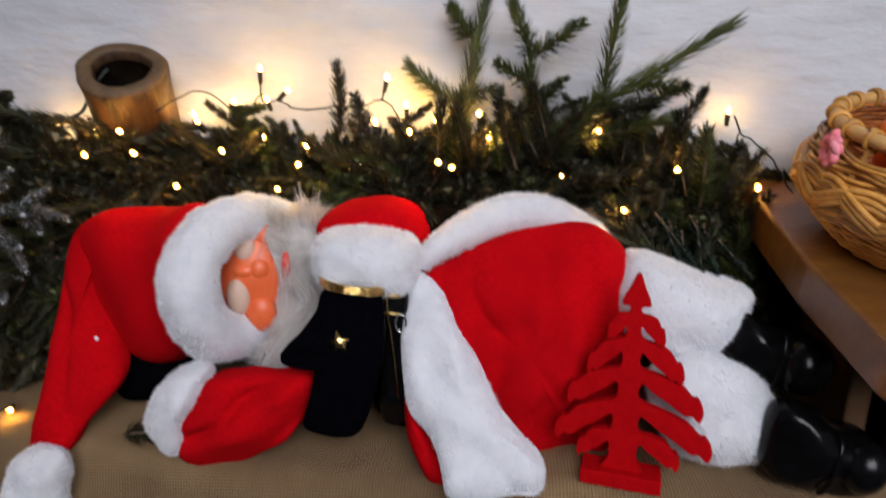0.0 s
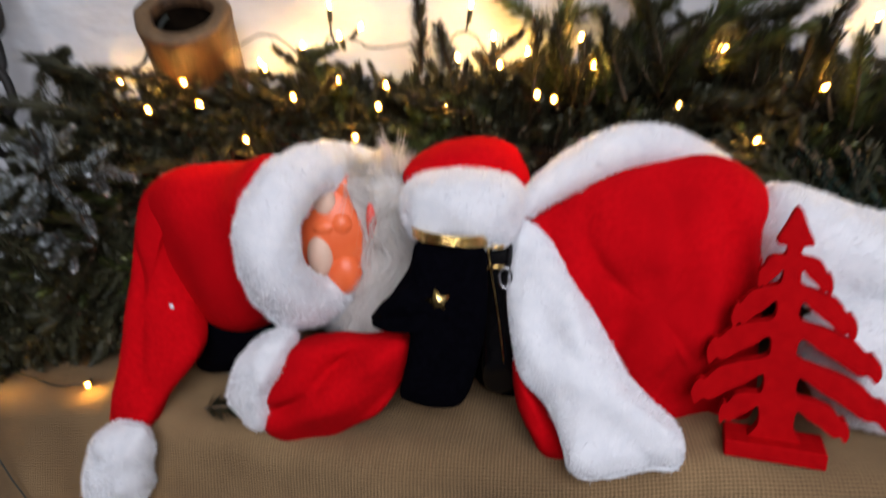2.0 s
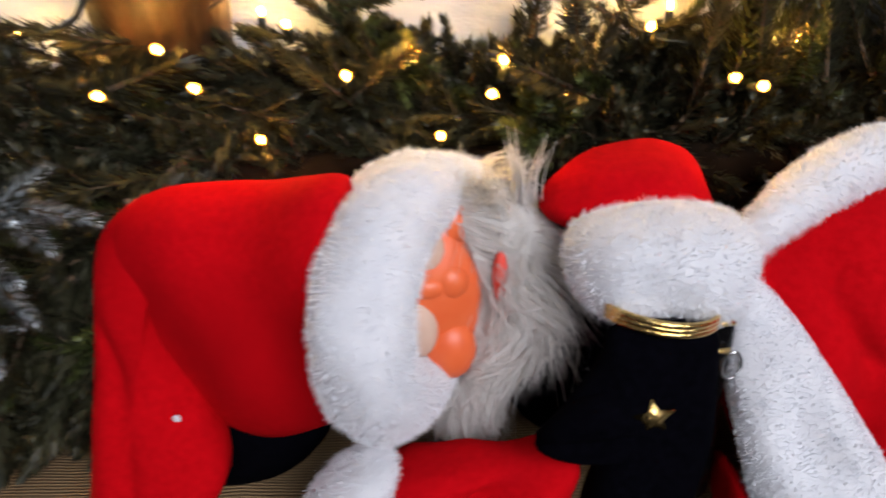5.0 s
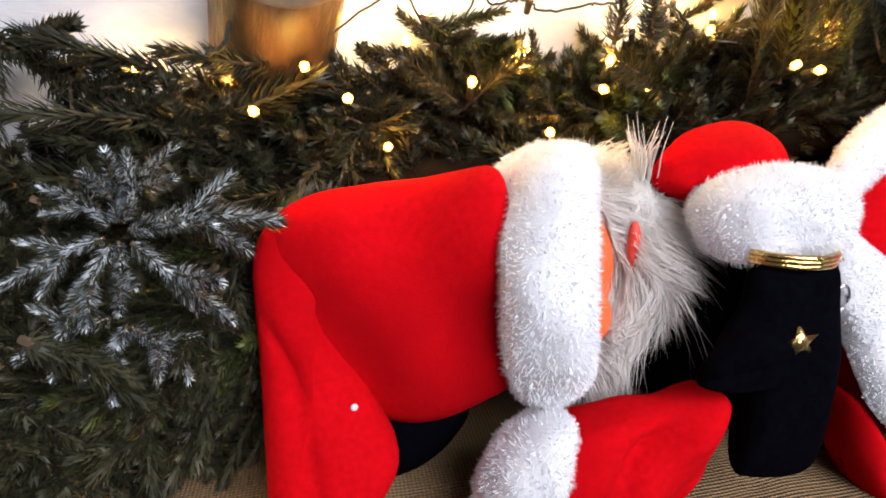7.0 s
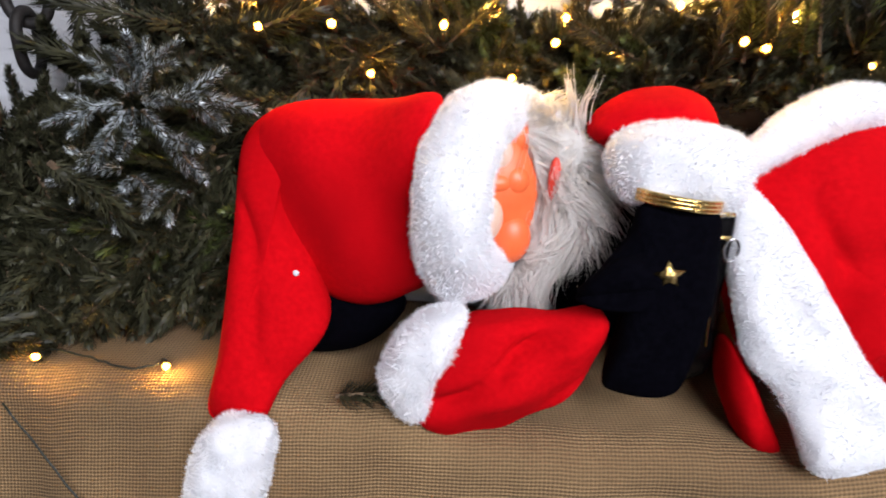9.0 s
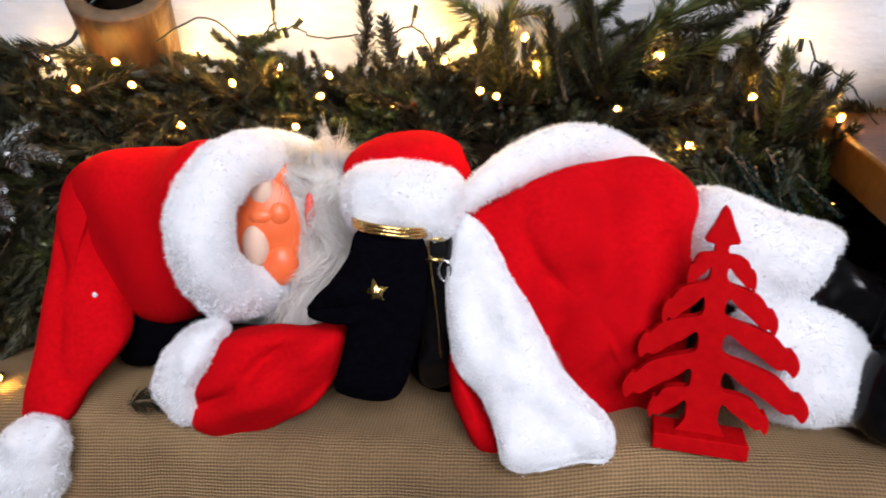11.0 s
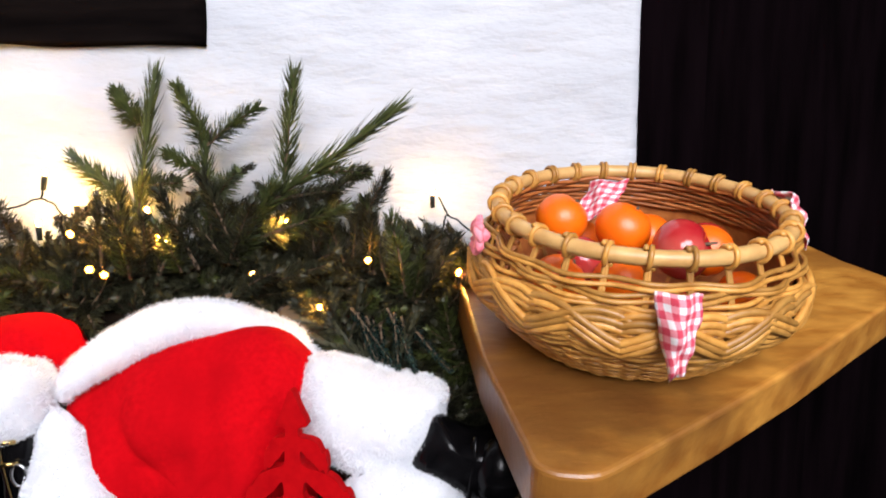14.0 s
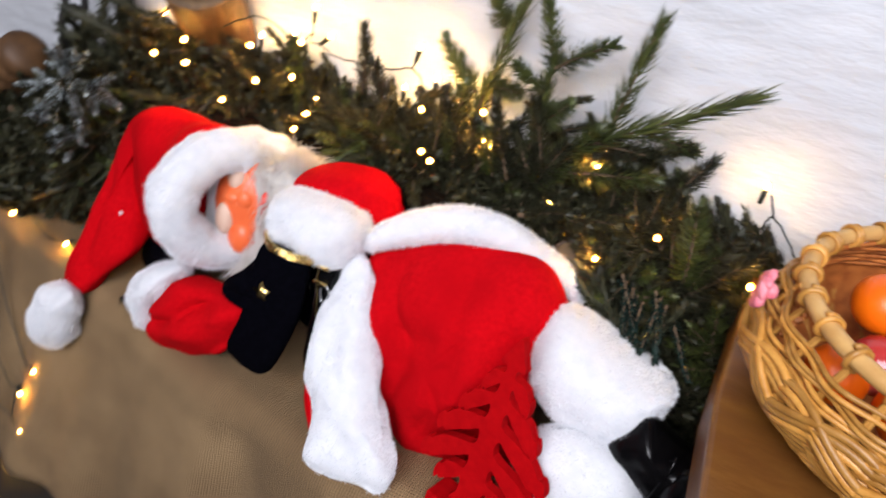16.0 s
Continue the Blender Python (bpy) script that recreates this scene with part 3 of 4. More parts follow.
pillow(s, [(-0.159, 0.744), (-0.151, 0.771), (-0.125, 0.786), (-0.076, 0.790), (-0.027, 0.781), (-0.006, 0.764), (-0.004, 0.732), (-0.012, 0.706), (-0.035, 0.693), (-0.076, 0.699), (-0.120, 0.706), (-0.146, 0.711)], 0.940, 0.062, 0.065, PLUSH, 0.012, 26, 2)
pillow(s, [(-0.128, 0.714), (-0.087, 0.718), (-0.050, 0.710), (-0.044, 0.660), (-0.047, 0.606), (-0.060, 0.551), (-0.075, 0.518), (-0.104, 0.510), (-0.140, 0.514), (-0.154, 0.526), (-0.143, 0.574), (-0.141, 0.608), (-0.164, 0.606), (-0.189, 0.613), (-0.166, 0.645), (-0.140, 0.682)], 0.868, 0.024, 0.03, NAVY, 0.004, 20, lean=(0.0, 0.18))
tube(s, [(-0.118, 0.866, 0.650), (-0.146, 0.866, 0.640), (-0.168, 0.868, 0.626), (-0.184, 0.870, 0.615)], [0.024, 0.020, 0.014, 0.008], NAVY, 14)
band = [(-0.134 + 0.088 * t, 0.890 - 0.030 * math.sin(math.pi * t) ** 0.7, 0.728 - 0.010 * t + 0.003 * math.sin(math.pi * t)) for t in np.linspace(0, 1, 12)]
for k in range(3):
    tube(s, [(p[0], p[1] + 0.001 * k, p[2] - 0.0045 * k) for p in band], 0.0028, GOLD, 8)
felt_star(s, (-0.101, 0.852, 0.649), 0.017, 0.004, GOLD, 0.15)
# belt between mitten and coat, with brass trim and a ring
pillow(s, [(-0.050, 0.716), (-0.020, 0.720), (-0.016, 0.634), (-0.012, 0.542), (-0.016, 0.500), (-0.056, 0.498), (-0.056, 0.600), (-0.053, 0.660)], 0.925, 0.020, 0.03, LEATHER, 0.006, 30)
tube(s, smooth_path([(-0.046, 0.904, 0.704), (-0.041, 0.902, 0.664), (-0.034, 0.902, 0.61), (-0.028, 0.904, 0.545)], 4), 0.0010, GOLD, 6)
for k in range(2):
    tube(s, [(-0.049, 0.903, 0.700 - 0.026 * k), (-0.038, 0.900, 0.703 - 0.026 * k), (-0.026, 0.903, 0.702 - 0.026 * k)], 0.0026, GOLD, 8)
ring = [(-0.024 + 0.008 * math.cos(a), 0.898, 0.664 + 0.013 * math.sin(a)) for a in np.linspace(0, 2 * math.pi, 16, endpoint=False)]
tube(s, ring, 0.0016, STEEL, 6, True)
# coat
pillow(s, [(-0.010, 0.706), (0.032, 0.743), (0.104, 0.776), (0.183, 0.790), (0.243, 0.790), (0.288, 0.762), (0.309, 0.714), (0.295, 0.598), (0.293, 0.434), (0.229, 0.442), (0.135, 0.440), (0.060, 0.485), (0.012, 0.597)], 1.0, 0.105, 0.08, FELT, 0.030, 11, 3, lean=(0.0, 0.1), folds=(0.020, 52, 6))
pillow(s, [(-0.013, 0.564), (0.019, 0.520), (0.070, 0.422), (0.033, 0.428), (0.006, 0.463), (-0.012, 0.510)], 0.885, 0.04, 0.06, FELT, 0.01, 20)
pillow(s, [(-0.017, 0.692), (-0.021, 0.648), (-0.016, 0.599), (-0.004, 0.556), (0.025, 0.529), (0.046, 0.492), (0.055, 0.464), (0.077, 0.456), (0.116, 0.463), (0.146, 0.470), (0.176, 0.474), (0.180, 0.505), (0.154, 0.528), (0.122, 0.558), (0.094, 0.603), (0.072, 0.638), (0.043, 0.681), (0.018, 0.712), (-0.006, 0.722)], 0.866, 0.036, 0.034, PLUSH, 0.014, 24, 5, lean=(0.0, 0.55))
tube(s, smooth_path([(-0.004, 0.967, 0.728), (0.012, 0.967, 0.751), (0.054, 0.985, 0.778), (0.111, 1.005, 0.802), (0.168, 1.028, 0.803), (0.214, 1.052, 0.784), (0.255, 1.080, 0.762), (0.288, 1.092, 0.730), (0.300, 1.095, 0.690)], 4), np.interp(np.linspace(0, 1, 33), [0, 0.12, 0.25, 0.4, 0.6, 0.8, 1], [0.010, 0.017, 0.025, 0.028, 0.024, 0.016, 0.010]), PLUSH, 18)
# legs and boots
pillow(s, [(0.290, 0.748), (0.313, 0.759), (0.356, 0.746), (0.407, 0.726), (0.466, 0.712), (0.467, 0.687), (0.452, 0.628), (0.436, 0.604), (0.382, 0.602), (0.314, 0.625), (0.278, 0.680)], 0.985, 0.075, 0.08, PLUSH, 0.012, 20, 8)
pillow(s, [(0.340, 0.622), (0.375, 0.638), (0.415, 0.636), (0.463, 0.616), (0.497, 0.569), (0.513, 0.510), (0.511, 0.481), (0.438, 0.484), (0.371, 0.486), (0.338, 0.539), (0.324, 0.590)], 0.908, 0.046, 0.07, PLUSH, 0.012, 20, 9)
pillow(s, [(0.414, 0.625), (0.442, 0.690), (0.474, 0.677), (0.509, 0.664), (0.545, 0.662), (0.556, 0.616), (0.534, 0.578), (0.477, 0.580)], 0.945, 0.045, 0.05, LEATHER, 0.008, 30)
pillow(s, [(0.470, 0.500), (0.475, 0.592), (0.524, 0.590), (0.557, 0.566), (0.595, 0.560), (0.612, 0.520), (0.606, 0.474), (0.551, 0.474)], 0.866, 0.045, 0.05, LEATHER, 0.008, 30, 3)
ball(s, (0.528, 0.915, 0.626), (0.036, 0.036, 0.042), LEATHER, (0, 20, 0), 20)
ball(s, (0.580, 0.836, 0.528), (0.030, 0.034, 0.036), LEATHER, (0, 10, 0), 20)
for c, a in (((0.490, 0.900, 0.622), 0.05), ((0.540, 0.818, 0.527), 0.042)):
    tube(s, [(c[0] + 0.008 * math.sin(t), c[1] + 0.02 - 0.02 * math.cos(t), c[2] + a * math.sin(t)) for t in np.linspace(-1.3, 1.3, 10)], 0.0035, LEATHER, 6)
tufts(s, PLUSH, start, 210000, 0.0054, 0.00050, rng, (0, 0, -0.12), 0.22, 0.7, 60)
# small fleck on the cap's tail
ball(s, (-0.501, 0.929, 0.600), (0.004, 0.002, 0.004), PLUSH, n=8)
thing("christmas_doll", "large stuffed doll in red felt and white plush lying on burlap", "doll", shape=s)

# ---- red wooden tree ornament ----


def lobe(root, tip, thick, side):
    """Outline of one drooping branch: upper edge out to a forked end and back underneath."""
    (rx, rz), (tx, tz) = root, tip
    pts = []
    for t, up in ((0.0, 0.0), (0.35, 0.006), (0.66, 0.009), (0.84, 0.002), (0.92, 0.005), (1.0, 0.0)):
        pts.append((side * (rx + (tx - rx) * t), rz + (tz - rz) * t + up))
    for t, dn in ((1.03, 0.40), (0.97, 0.92), (0.86, 0.78), (0.74, 1.0), (0.50, 0.88), (0.26, 0.84), (0.04, 0.74)):
        pts.append((side * (rx + (tx - rx) * t), rz + (tz - rz) * t - thick * dn))
    return pts


def wooden_tree():
    tree = thing("wooden_tree", "flat red painted wooden fir tree on a block base", "ornament", m=pose(0.284, 0.848, 0.474, -4, 0, -11))
    # tiers from the top: root half width and height, tip half width and height, thickness
    tiers = [((0.008, 0.236), (0.042, 0.218), 0.023), ((0.011, 0.204), (0.071, 0.174), 0.027), ((0.013, 0.164), (0.100, 0.130), 0.029),
             ((0.015, 0.120), (0.117, 0.078), 0.030), ((0.018, 0.076), (0.077, 0.054), 0.025)]
    half = [(0.0, 0.289), (0.010, 0.268), (0.018, 0.249), (0.008, 0.246)]
    right, left = list(half), [(-x, z) for x, z in half[1:]]
    for root, tip, thick in tiers:
        right += lobe(root, (tip[0] * 0.92, tip[1] - 0.006), thick * 0.88, 1)
        left += lobe(root, (tip[0] * 0.76, tip[1] - 0.003), thick * 0.92, -1)
    right += [(0.018, 0.036), (0.026, 0.014)]
    left += [(-0.018, 0.036), (-0.026, 0.014)]
    outline = [tuple(q) for q in smooth_path(right + left[::-1], 3, True)]
    s = Shape()
    n, t = len(outline), 0.007
    verts = [(x, y, z) for y in (-t, t) for x, z in outline]
    faces = [tuple(range(n)), tuple(range(2 * n - 1, n - 1, -1))]
    faces += [(i, n + i, n + (i + 1) % n, (i + 1) % n) for i in range(n)]
    s.add(verts, faces, RED_WOOD)
    part("silhouette", s, tree, smooth=False)
    s = Shape()
    box(s, (-0.052, -0.024, 0.0), (0.052, 0.024, 0.020), RED_WOOD)
    bevelled(part("base", s, tree, smooth=False), 0.002)


wooden_tree()

# ---- spruce garland ----


def shoot(s, rng, a, b, mat, density=3300, length=0.019, stem=0.0016, wd=0.00135):
    """One needled shoot from a to b."""
    a, b = np.array(a, float), np.array(b, float)
    d = b - a
    ln = np.linalg.norm(d)
    d /= ln
    u = np.cross(d, (0.3, 0.2, 0.93) if abs(d[2]) < 0.9 else (1, 0, 0.1))
    u /= np.linalg.norm(u)
    w = np.cross(d, u)
    bow = u * rng.normal(0, 0.05) + w * rng.normal(0, 0.05)
    ts = np.linspace(0, 1, 6)
    tube(s, [a + d * ln * t + bow * ln * t * (1 - t) * 2 for t in ts], [stem * (1.4 - 0.9 * t) for t in ts], TWIG, 5)
    k = int(density * ln)
    t = rng.random((k, 1)) * 0.98 + 0.02
    ang = rng.random((k, 1)) * 2 * math.pi
    rad = u * np.cos(ang) + w * np.sin(ang)
    base = a + d * ln * t + bow * ln * t * (1 - t) * 2
    dirn = rad * (1.0 - 0.3 * t) + d * (0.42 + 0.45 * t) + rng.normal(0, 0.12, (k, 3))
    dirn /= np.linalg.norm(dirn, axis=1)[:, None]
    nl = length * (0.75 + 0.4 * rng.random((k, 1))) * (1 - 0.35 * t ** 3)
    x = np.cross(dirn, d)
    x /= np.linalg.norm(x, axis=1)[:, None] + 1e-9
    y = np.cross(dirn, x)
    mid = base + dirn * nl * 0.5
    tip = base + dirn * nl + d * nl * 0.12
    verts = np.stack([base + x * wd * 0.6, base - x * wd * 0.6, mid + x * wd + y * wd * 0.5, mid - x * wd + y * wd * 0.5, tip], 1).reshape(-1, 3)
    faces = []
    for i in range(k):
        q = 5 * i
        faces += [(q, q + 1, q + 3, q + 2), (q + 2, q + 3, q + 4)]
    s.add(verts, faces, mat)


def branch_mesh(seed, mat, size=0.22):
    """A flat spray: a leading shoot with side shoots, growing along +x, spread in y."""
    rng = np.random.default_rng(seed)
    s = Shape()
    shoot(s, rng, (0, 0, 0), (size, 0, 0), mat, stem=0.0026)
    k = 8
    for i in range(k):
        t = 0.08 + 0.72 * i / (k - 1)
        sgn = 1 if i % 2 else -1
        ln = size * (0.50 - 0.30 * t) * (0.85 + 0.3 * rng.random())
        a = radians(42 + 10 * rng.normal())
        p = np.array((size * t, 0, 0))
        tip = p + ln * np.array((math.cos(a), sgn * math.sin(a), rng.normal(0, 0.15)))
        shoot(s, rng, p, tip, mat)
    return s.mesh("branch", False)


def shoot_mesh(seed, mat, density=5200, length=0.019, wd=0.0011):
    rng = np.random.default_rng(seed)
    s = Shape()
    shoot(s, rng, (0, 0, 0), (0.12, 0, 0), mat, density, length, 0.0022, wd)
    return s.mesh("sprig", False)


def along(a, b, roll=0.0, base_len=1.0, thick=1.0):
    """A pose that lays the x axis from a to b, scaled so that base_len reaches b."""
    d = Vector(b) - Vector(a)
    q = d.to_track_quat("X", "Z")
    sc = d.length / base_len
    return Matrix.LocRotScale(Vector(a), q @ Euler((roll, 0, 0)).to_quaternion(), (sc, sc * thick, sc * thick))


def top_z(x):
    return float(np.interp(x, [-1.05, -0.96, -0.90, -0.80, -0.70, -0.6, -0.45, -0.25, 0.0, 0.2, 0.35, 0.45, 0.53, 0.58], [0.50, 0.58, 0.675, 0.795, 0.865, 0.885, 0.89, 0.895, 0.89, 0.915, 0.91, 0.835, 0.76, 0.68]))


def front_y(x, z):
    """Front of the greenery: it swells forward and down towards the cap."""
    left = 1 / (1 + math.exp((x + 0.64) * 26))
    low = max(0.0, min(1.0, (0.92 - z) / 0.30))
    return 1.105 - 0.02 * low - left * (0.02 + 0.11 * low)


garland = thing("garland", "thick dark green spruce garland along the wall behind the doll", "garland")
rng = np.random.default_rng(21)
green = [branch_mesh(30 + k, NEEDLE, 0.17 + 0.02 * k) for k in range(4)]
fresh = [branch_mesh(50 + k, FRESH, 0.18) for k in range(1)]
# plain tube coloured near-black for the shade deep between the branches
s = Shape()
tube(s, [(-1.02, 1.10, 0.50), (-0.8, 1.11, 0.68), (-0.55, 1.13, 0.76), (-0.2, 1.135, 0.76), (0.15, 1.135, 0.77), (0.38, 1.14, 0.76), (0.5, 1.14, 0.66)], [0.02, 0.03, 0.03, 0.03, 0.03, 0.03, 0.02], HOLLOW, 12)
part("core", s, garland, "near-black stem core, shade inside the garland put into its colour")
placed = 0
while placed < 285:
    x = rng.uniform(-1.02, 0.56)
    zt = top_z(x)
    zb = 0.47 if x < -0.52 else (0.60 if x < 0.28 else 0.56)
    u = rng.random() ** 0.8
    z = zb + (zt - zb) * u - 0.012
    if x > 0.46 and z < 0.62:
        continue
    if -0.56 < x < 0.30 and z < 0.79:
        continue
    yf = front_y(x, z)
    tip = Vector((x, yf + rng.uniform(-0.012, 0.05) + (0.04 * rng.random() if u > 0.85 else 0), z))
    sx = -1 if rng.random() < (0.75 if x < -0.3 else 0.45) else 1
    up = 0.5 * (u - 0.35) + rng.normal(0, 0.28)
    if x < -0.5 and u < 0.5:
        up -= 0.45
    d = Vector((sx * (0.55 + 0.5 * rng.random()), -0.38 - 0.25 * rng.random(), up)).normalized()
    mesh = green[int(rng.integers(0, 4))] if rng.random() < 0.93 else fresh[0]
    size = 0.16 + 0.07 * rng.random()
    a = tip - d * size
    if a.y > 1.19:
        a.y = 1.19
    base = 0.17 + 0.02 * green.index(mesh) if mesh in green else 0.18
    part("branch", None, garland, data=mesh, m=along(a, tip, math.pi / 2 + rng.normal(0, 0.45), base))
    placed += 1

# the deep inside of the greenery, too dense to tell apart
inner = Shape()
spray = []
for me in green[:2]:
    v = np.array([tuple(q.co) for q in me.vertices])
    spray.append((v, [tuple(p.vertices) for p in me.polygons], [p.material_index for p in me.polygons]))
slots = [inner.slot(m) for m in green[0].materials]
for k in range(330):
    x = rng.uniform(-1.0, 0.54)
    if x < -0.58 and k % 5 < 2:
        continue
    zt = top_z(x)
    zb = 0.47 if x < -0.52 else (0.58 if x < 0.28 else 0.54)
    z = rng.uniform(zb, zt - 0.02)
    yf = front_y(x, z)
    if -0.54 < x < 0.30 and z < 0.79:
        yf += 0.035
    tip = Vector((x, yf + rng.uniform(0.015, 0.09), z))
    d = Vector((rng.normal(0, 0.8), -0.3 + rng.normal(0, 0.3), rng.normal(0, 0.5))).normalized()
    if z - d.z * 0.19 > zt - 0.02:
        d.z = abs(d.z)
    a = tip - d * 0.19
    a.y = min(a.y, 1.19)
    v, f, mi = spray[k % 2]
    m = np.array(along(a, tip, rng.uniform(-1.5, 1.5), 0.18))
    base = len(inner.v)
    inner.v.extend(map(tuple, v @ m[:3, :3].T + m[:3, 3]))
    inner.f.extend(tuple(base + i for i in q) for q in f)
    inner.m.extend(slots[i] for i in mi)
tagged(part("inner_greenery", inner, garland, "dense shaded spruce needles", smooth=False), kind="stuff")

# upright sprigs at the garland's end
sprig = [shoot_mesh(70 + k, NEEDLE, 3000, 0.027, 0.0013) for k in range(2)]
sprig_fresh = [shoot_mesh(80 + k, FRESH, 2700, 0.030, 0.0014) for k in range(2)]


def frosted_mesh(seed):
    """A drooping side shoot, white over dark needles, with two shorter ones."""
    rng = np.random.default_rng(seed)
    s = Shape()
    for a, b in (((0, 0, 0), (0.065, 0.004, 0)), ((0.06, 0.004, 0), (0.12, -0.008, -0.012)), ((0.04, 0, 0), (0.085, 0.03 + 0.01 * rng.random(), 0.01)), ((0.05, 0, 0), (0.09, -0.034, -0.006))):
        shoot(s, rng, a, b, NEEDLE, 2600, 0.021, 0.002, 0.001)
        shoot(s, rng, a, b, FROST, 4800, 0.0155, 0.002, 0.001)
    return s.mesh("frosted_sprig", False)


frost = [frosted_mesh(90 + k) for k in range(3)]
UPRIGHT = [((0.030, 1.15, 0.88), (0.069, 1.178, 1.146), 1), ((0.048, 1.165, 1.06), (0.013, 1.183, 1.130), 1), ((0.026, 1.16, 0.955), (-0.058, 1.188, 1.034), 1),
           ((0.040, 1.16, 0.97), (0.100, 1.150, 0.995), 1), ((0.150, 1.12, 0.88), (0.146, 1.135, 1.055), 1), ((0.147, 1.13, 1.03), (0.110, 1.140, 1.130), 1),
           ((0.149, 1.13, 1.03), (0.222, 1.140, 1.100), 1), ((0.150, 1.13, 0.99), (0.092, 1.130, 1.040), 1), ((0.148, 1.12, 0.95), (0.190, 1.110, 1.010), 1),
           ((0.255, 1.105, 0.95), (0.277, 1.112, 1.142), 1), ((0.165, 1.11, 0.90), (0.410, 1.062, 1.086), 1), ((0.300, 1.09, 0.99), (0.375, 1.085, 1.005), 1), ((0.240, 1.10, 0.95), (0.330, 1.08, 0.965), 0),
           ((0.352, 1.11, 0.90), (0.400, 1.08, 0.985), 0), ((0.27, 1.11, 0.93), (0.37, 1.08, 0.99), 0), ((0.22, 1.11, 0.90), (0.34, 1.06, 0.96), 1),
           ((0.44, 1.12, 0.82), (0.462, 1.08, 0.905), 0), ((0.47, 1.12, 0.76), (0.515, 1.08, 0.83), 0),
           ((-0.165, 1.13, 0.90), (-0.160, 1.10, 1.010), 0), ((-0.120, 1.13, 0.90), (-0.130, 1.10, 0.965), 0),
           ((-0.62, 1.10, 0.89), (-0.755, 1.06, 0.945), 0), ((-0.66, 1.08, 0.86), (-0.82, 1.05, 0.885), 0), ((-0.53, 1.12, 0.90), (-0.64, 1.06, 0.925), 0)]
for k, (a, b, f) in enumerate(UPRIGHT):
    b = (b[0], b[1], b[2] - 0.018 * f)
    part("sprig", None, garland, data=(sprig_fresh if f else sprig)[k % 2], m=along(a, b, k, 0.12, 0.12 / (Vector(b) - Vector(a)).length))
more = np.random.default_rng(44)
for k in range(26):
    x = more.uniform(-0.02, 0.44)
    a = Vector((x, 1.11, top_z(x) - 0.05))
    b = a + Vector((more.normal(0, 0.035), more.uniform(-0.05, 0.0), more.uniform(0.07, 0.13)))
    part("sprig", None, garland, data=(sprig_fresh if k % 3 == 0 else sprig)[k % 2], m=along(a, b, k, 0.12))
for k in range(16):
    x = more.uniform(-0.80, -0.05)
    a = Vector((x, 1.11, top_z(x) - 0.05))
    if -0.31 < x < -0.17:
        continue
    b = a + Vector((more.normal(-0.02, 0.06), more.uniform(-0.06, 0.0), more.uniform(0.03, 0.075)))
    part("sprig", None, garland, data=sprig[k % 2], m=along(a, b, k, 0.12))
# frosted sprigs in front of the cap
hub = Vector((-0.680, 0.955, 0.785))
for k, (dx, dz, dy) in enumerate(((0.010, 0.070, 0.0), (0.047, 0.068, 0.01), (-0.078, -0.020, -0.02), (-0.046, -0.075, -0.025), (0.006, -0.055, -0.03), (0.082, -0.075, -0.01), (0.078, 0.010, 0.0), (0.125, 0.008, 0.015), (-0.045, 0.045, 0.02))):
    d = Vector((dx, dy - 0.012, dz))
    part("frosted_sprig", None, garland, "spruce sprig frosted white", data=frost[k % 3], m=along(hub + d * 0.12, hub + d * 1.04, k, 0.12, max(1.0, 0.085 / d.length)))
for k, (a, b) in enumerate((((-0.685, 0.95, 0.70), (-0.632, 0.925, 0.665)), ((-0.690, 0.955, 0.70), (-0.715, 0.925, 0.645)), ((-0.700, 0.95, 0.71), (-0.768, 0.925, 0.700)))):
    part("frosted_sprig", None, garland, "spruce sprig frosted white", data=frost[k % 3], m=along(a, b, k, 0.12, 1.4))

# glossy foil sprigs hanging beside the coat
foil = shoot_mesh(77, FOIL, 1500, 0.016, 0.0018)
for k in range(9):
    a = Vector((0.345 + 0.010 * k, 1.07 - 0.002 * k, 0.80 - 0.006 * (k % 5)))
    b = a + Vector((more.normal(0.02, 0.05), -0.05, -0.05 - 0.03 * more.random()))
    part("foil_sprig", None, garland, "glossy dark green foil sprig", data=foil, m=along(a, b, k, 0.12))

# a loose twig on the burlap under the cap
twig = thing("loose_twig", "small loose spruce twig lying on the burlap", "twig")
part("sprig", None, twig, data=sprig[0], m=along((-0.45, 0.89, 0.462), (-0.33, 0.90, 0.466), 0.3, 0.12))

# ---- string of fairy lights ----
lights = thing("fairy_lights", "string of warm white fairy lights on dark green wire, lit", "lights")


def bulb_mesh():
    s = Shape()
    ball(s, (0, 0, 0.0135), (0.0027, 0.0027, 0.0042), BULB, n=10)
    # emissive shell added round the bulb as its halo
    ball(s, (0, 0, 0.0140), (0.0050, 0.0050, 0.0070), HALO, n=12)
    cap = Shape()
    tube(cap, [(0, 0, -0.012), (0, 0, 0.004), (0, 0, 0.008)], [0.0035, 0.0042, 0.0038], WIRE, 8)
    return s.mesh("bulb"), cap.mesh("socket")


BULB_MESH, SOCKET_MESH = bulb_mesh()


def bulb(p, up=(0, 0, 1)):
    up = Vector(up).normalized()
    p = Vector(p) + Vector((0, 0.008 if up.y < -0.5 and p[2] > 0.7 else 0, 0))
    m = Matrix.LocRotScale(Vector(p) - up * 0.0135, up.to_track_quat("Z", "Y"), None)
    ob = part("bulb", None, lights, data=BULB_MESH, m=m)
    part("socket", None, ob, "dark green bulb socket", data=SOCKET_MESH)


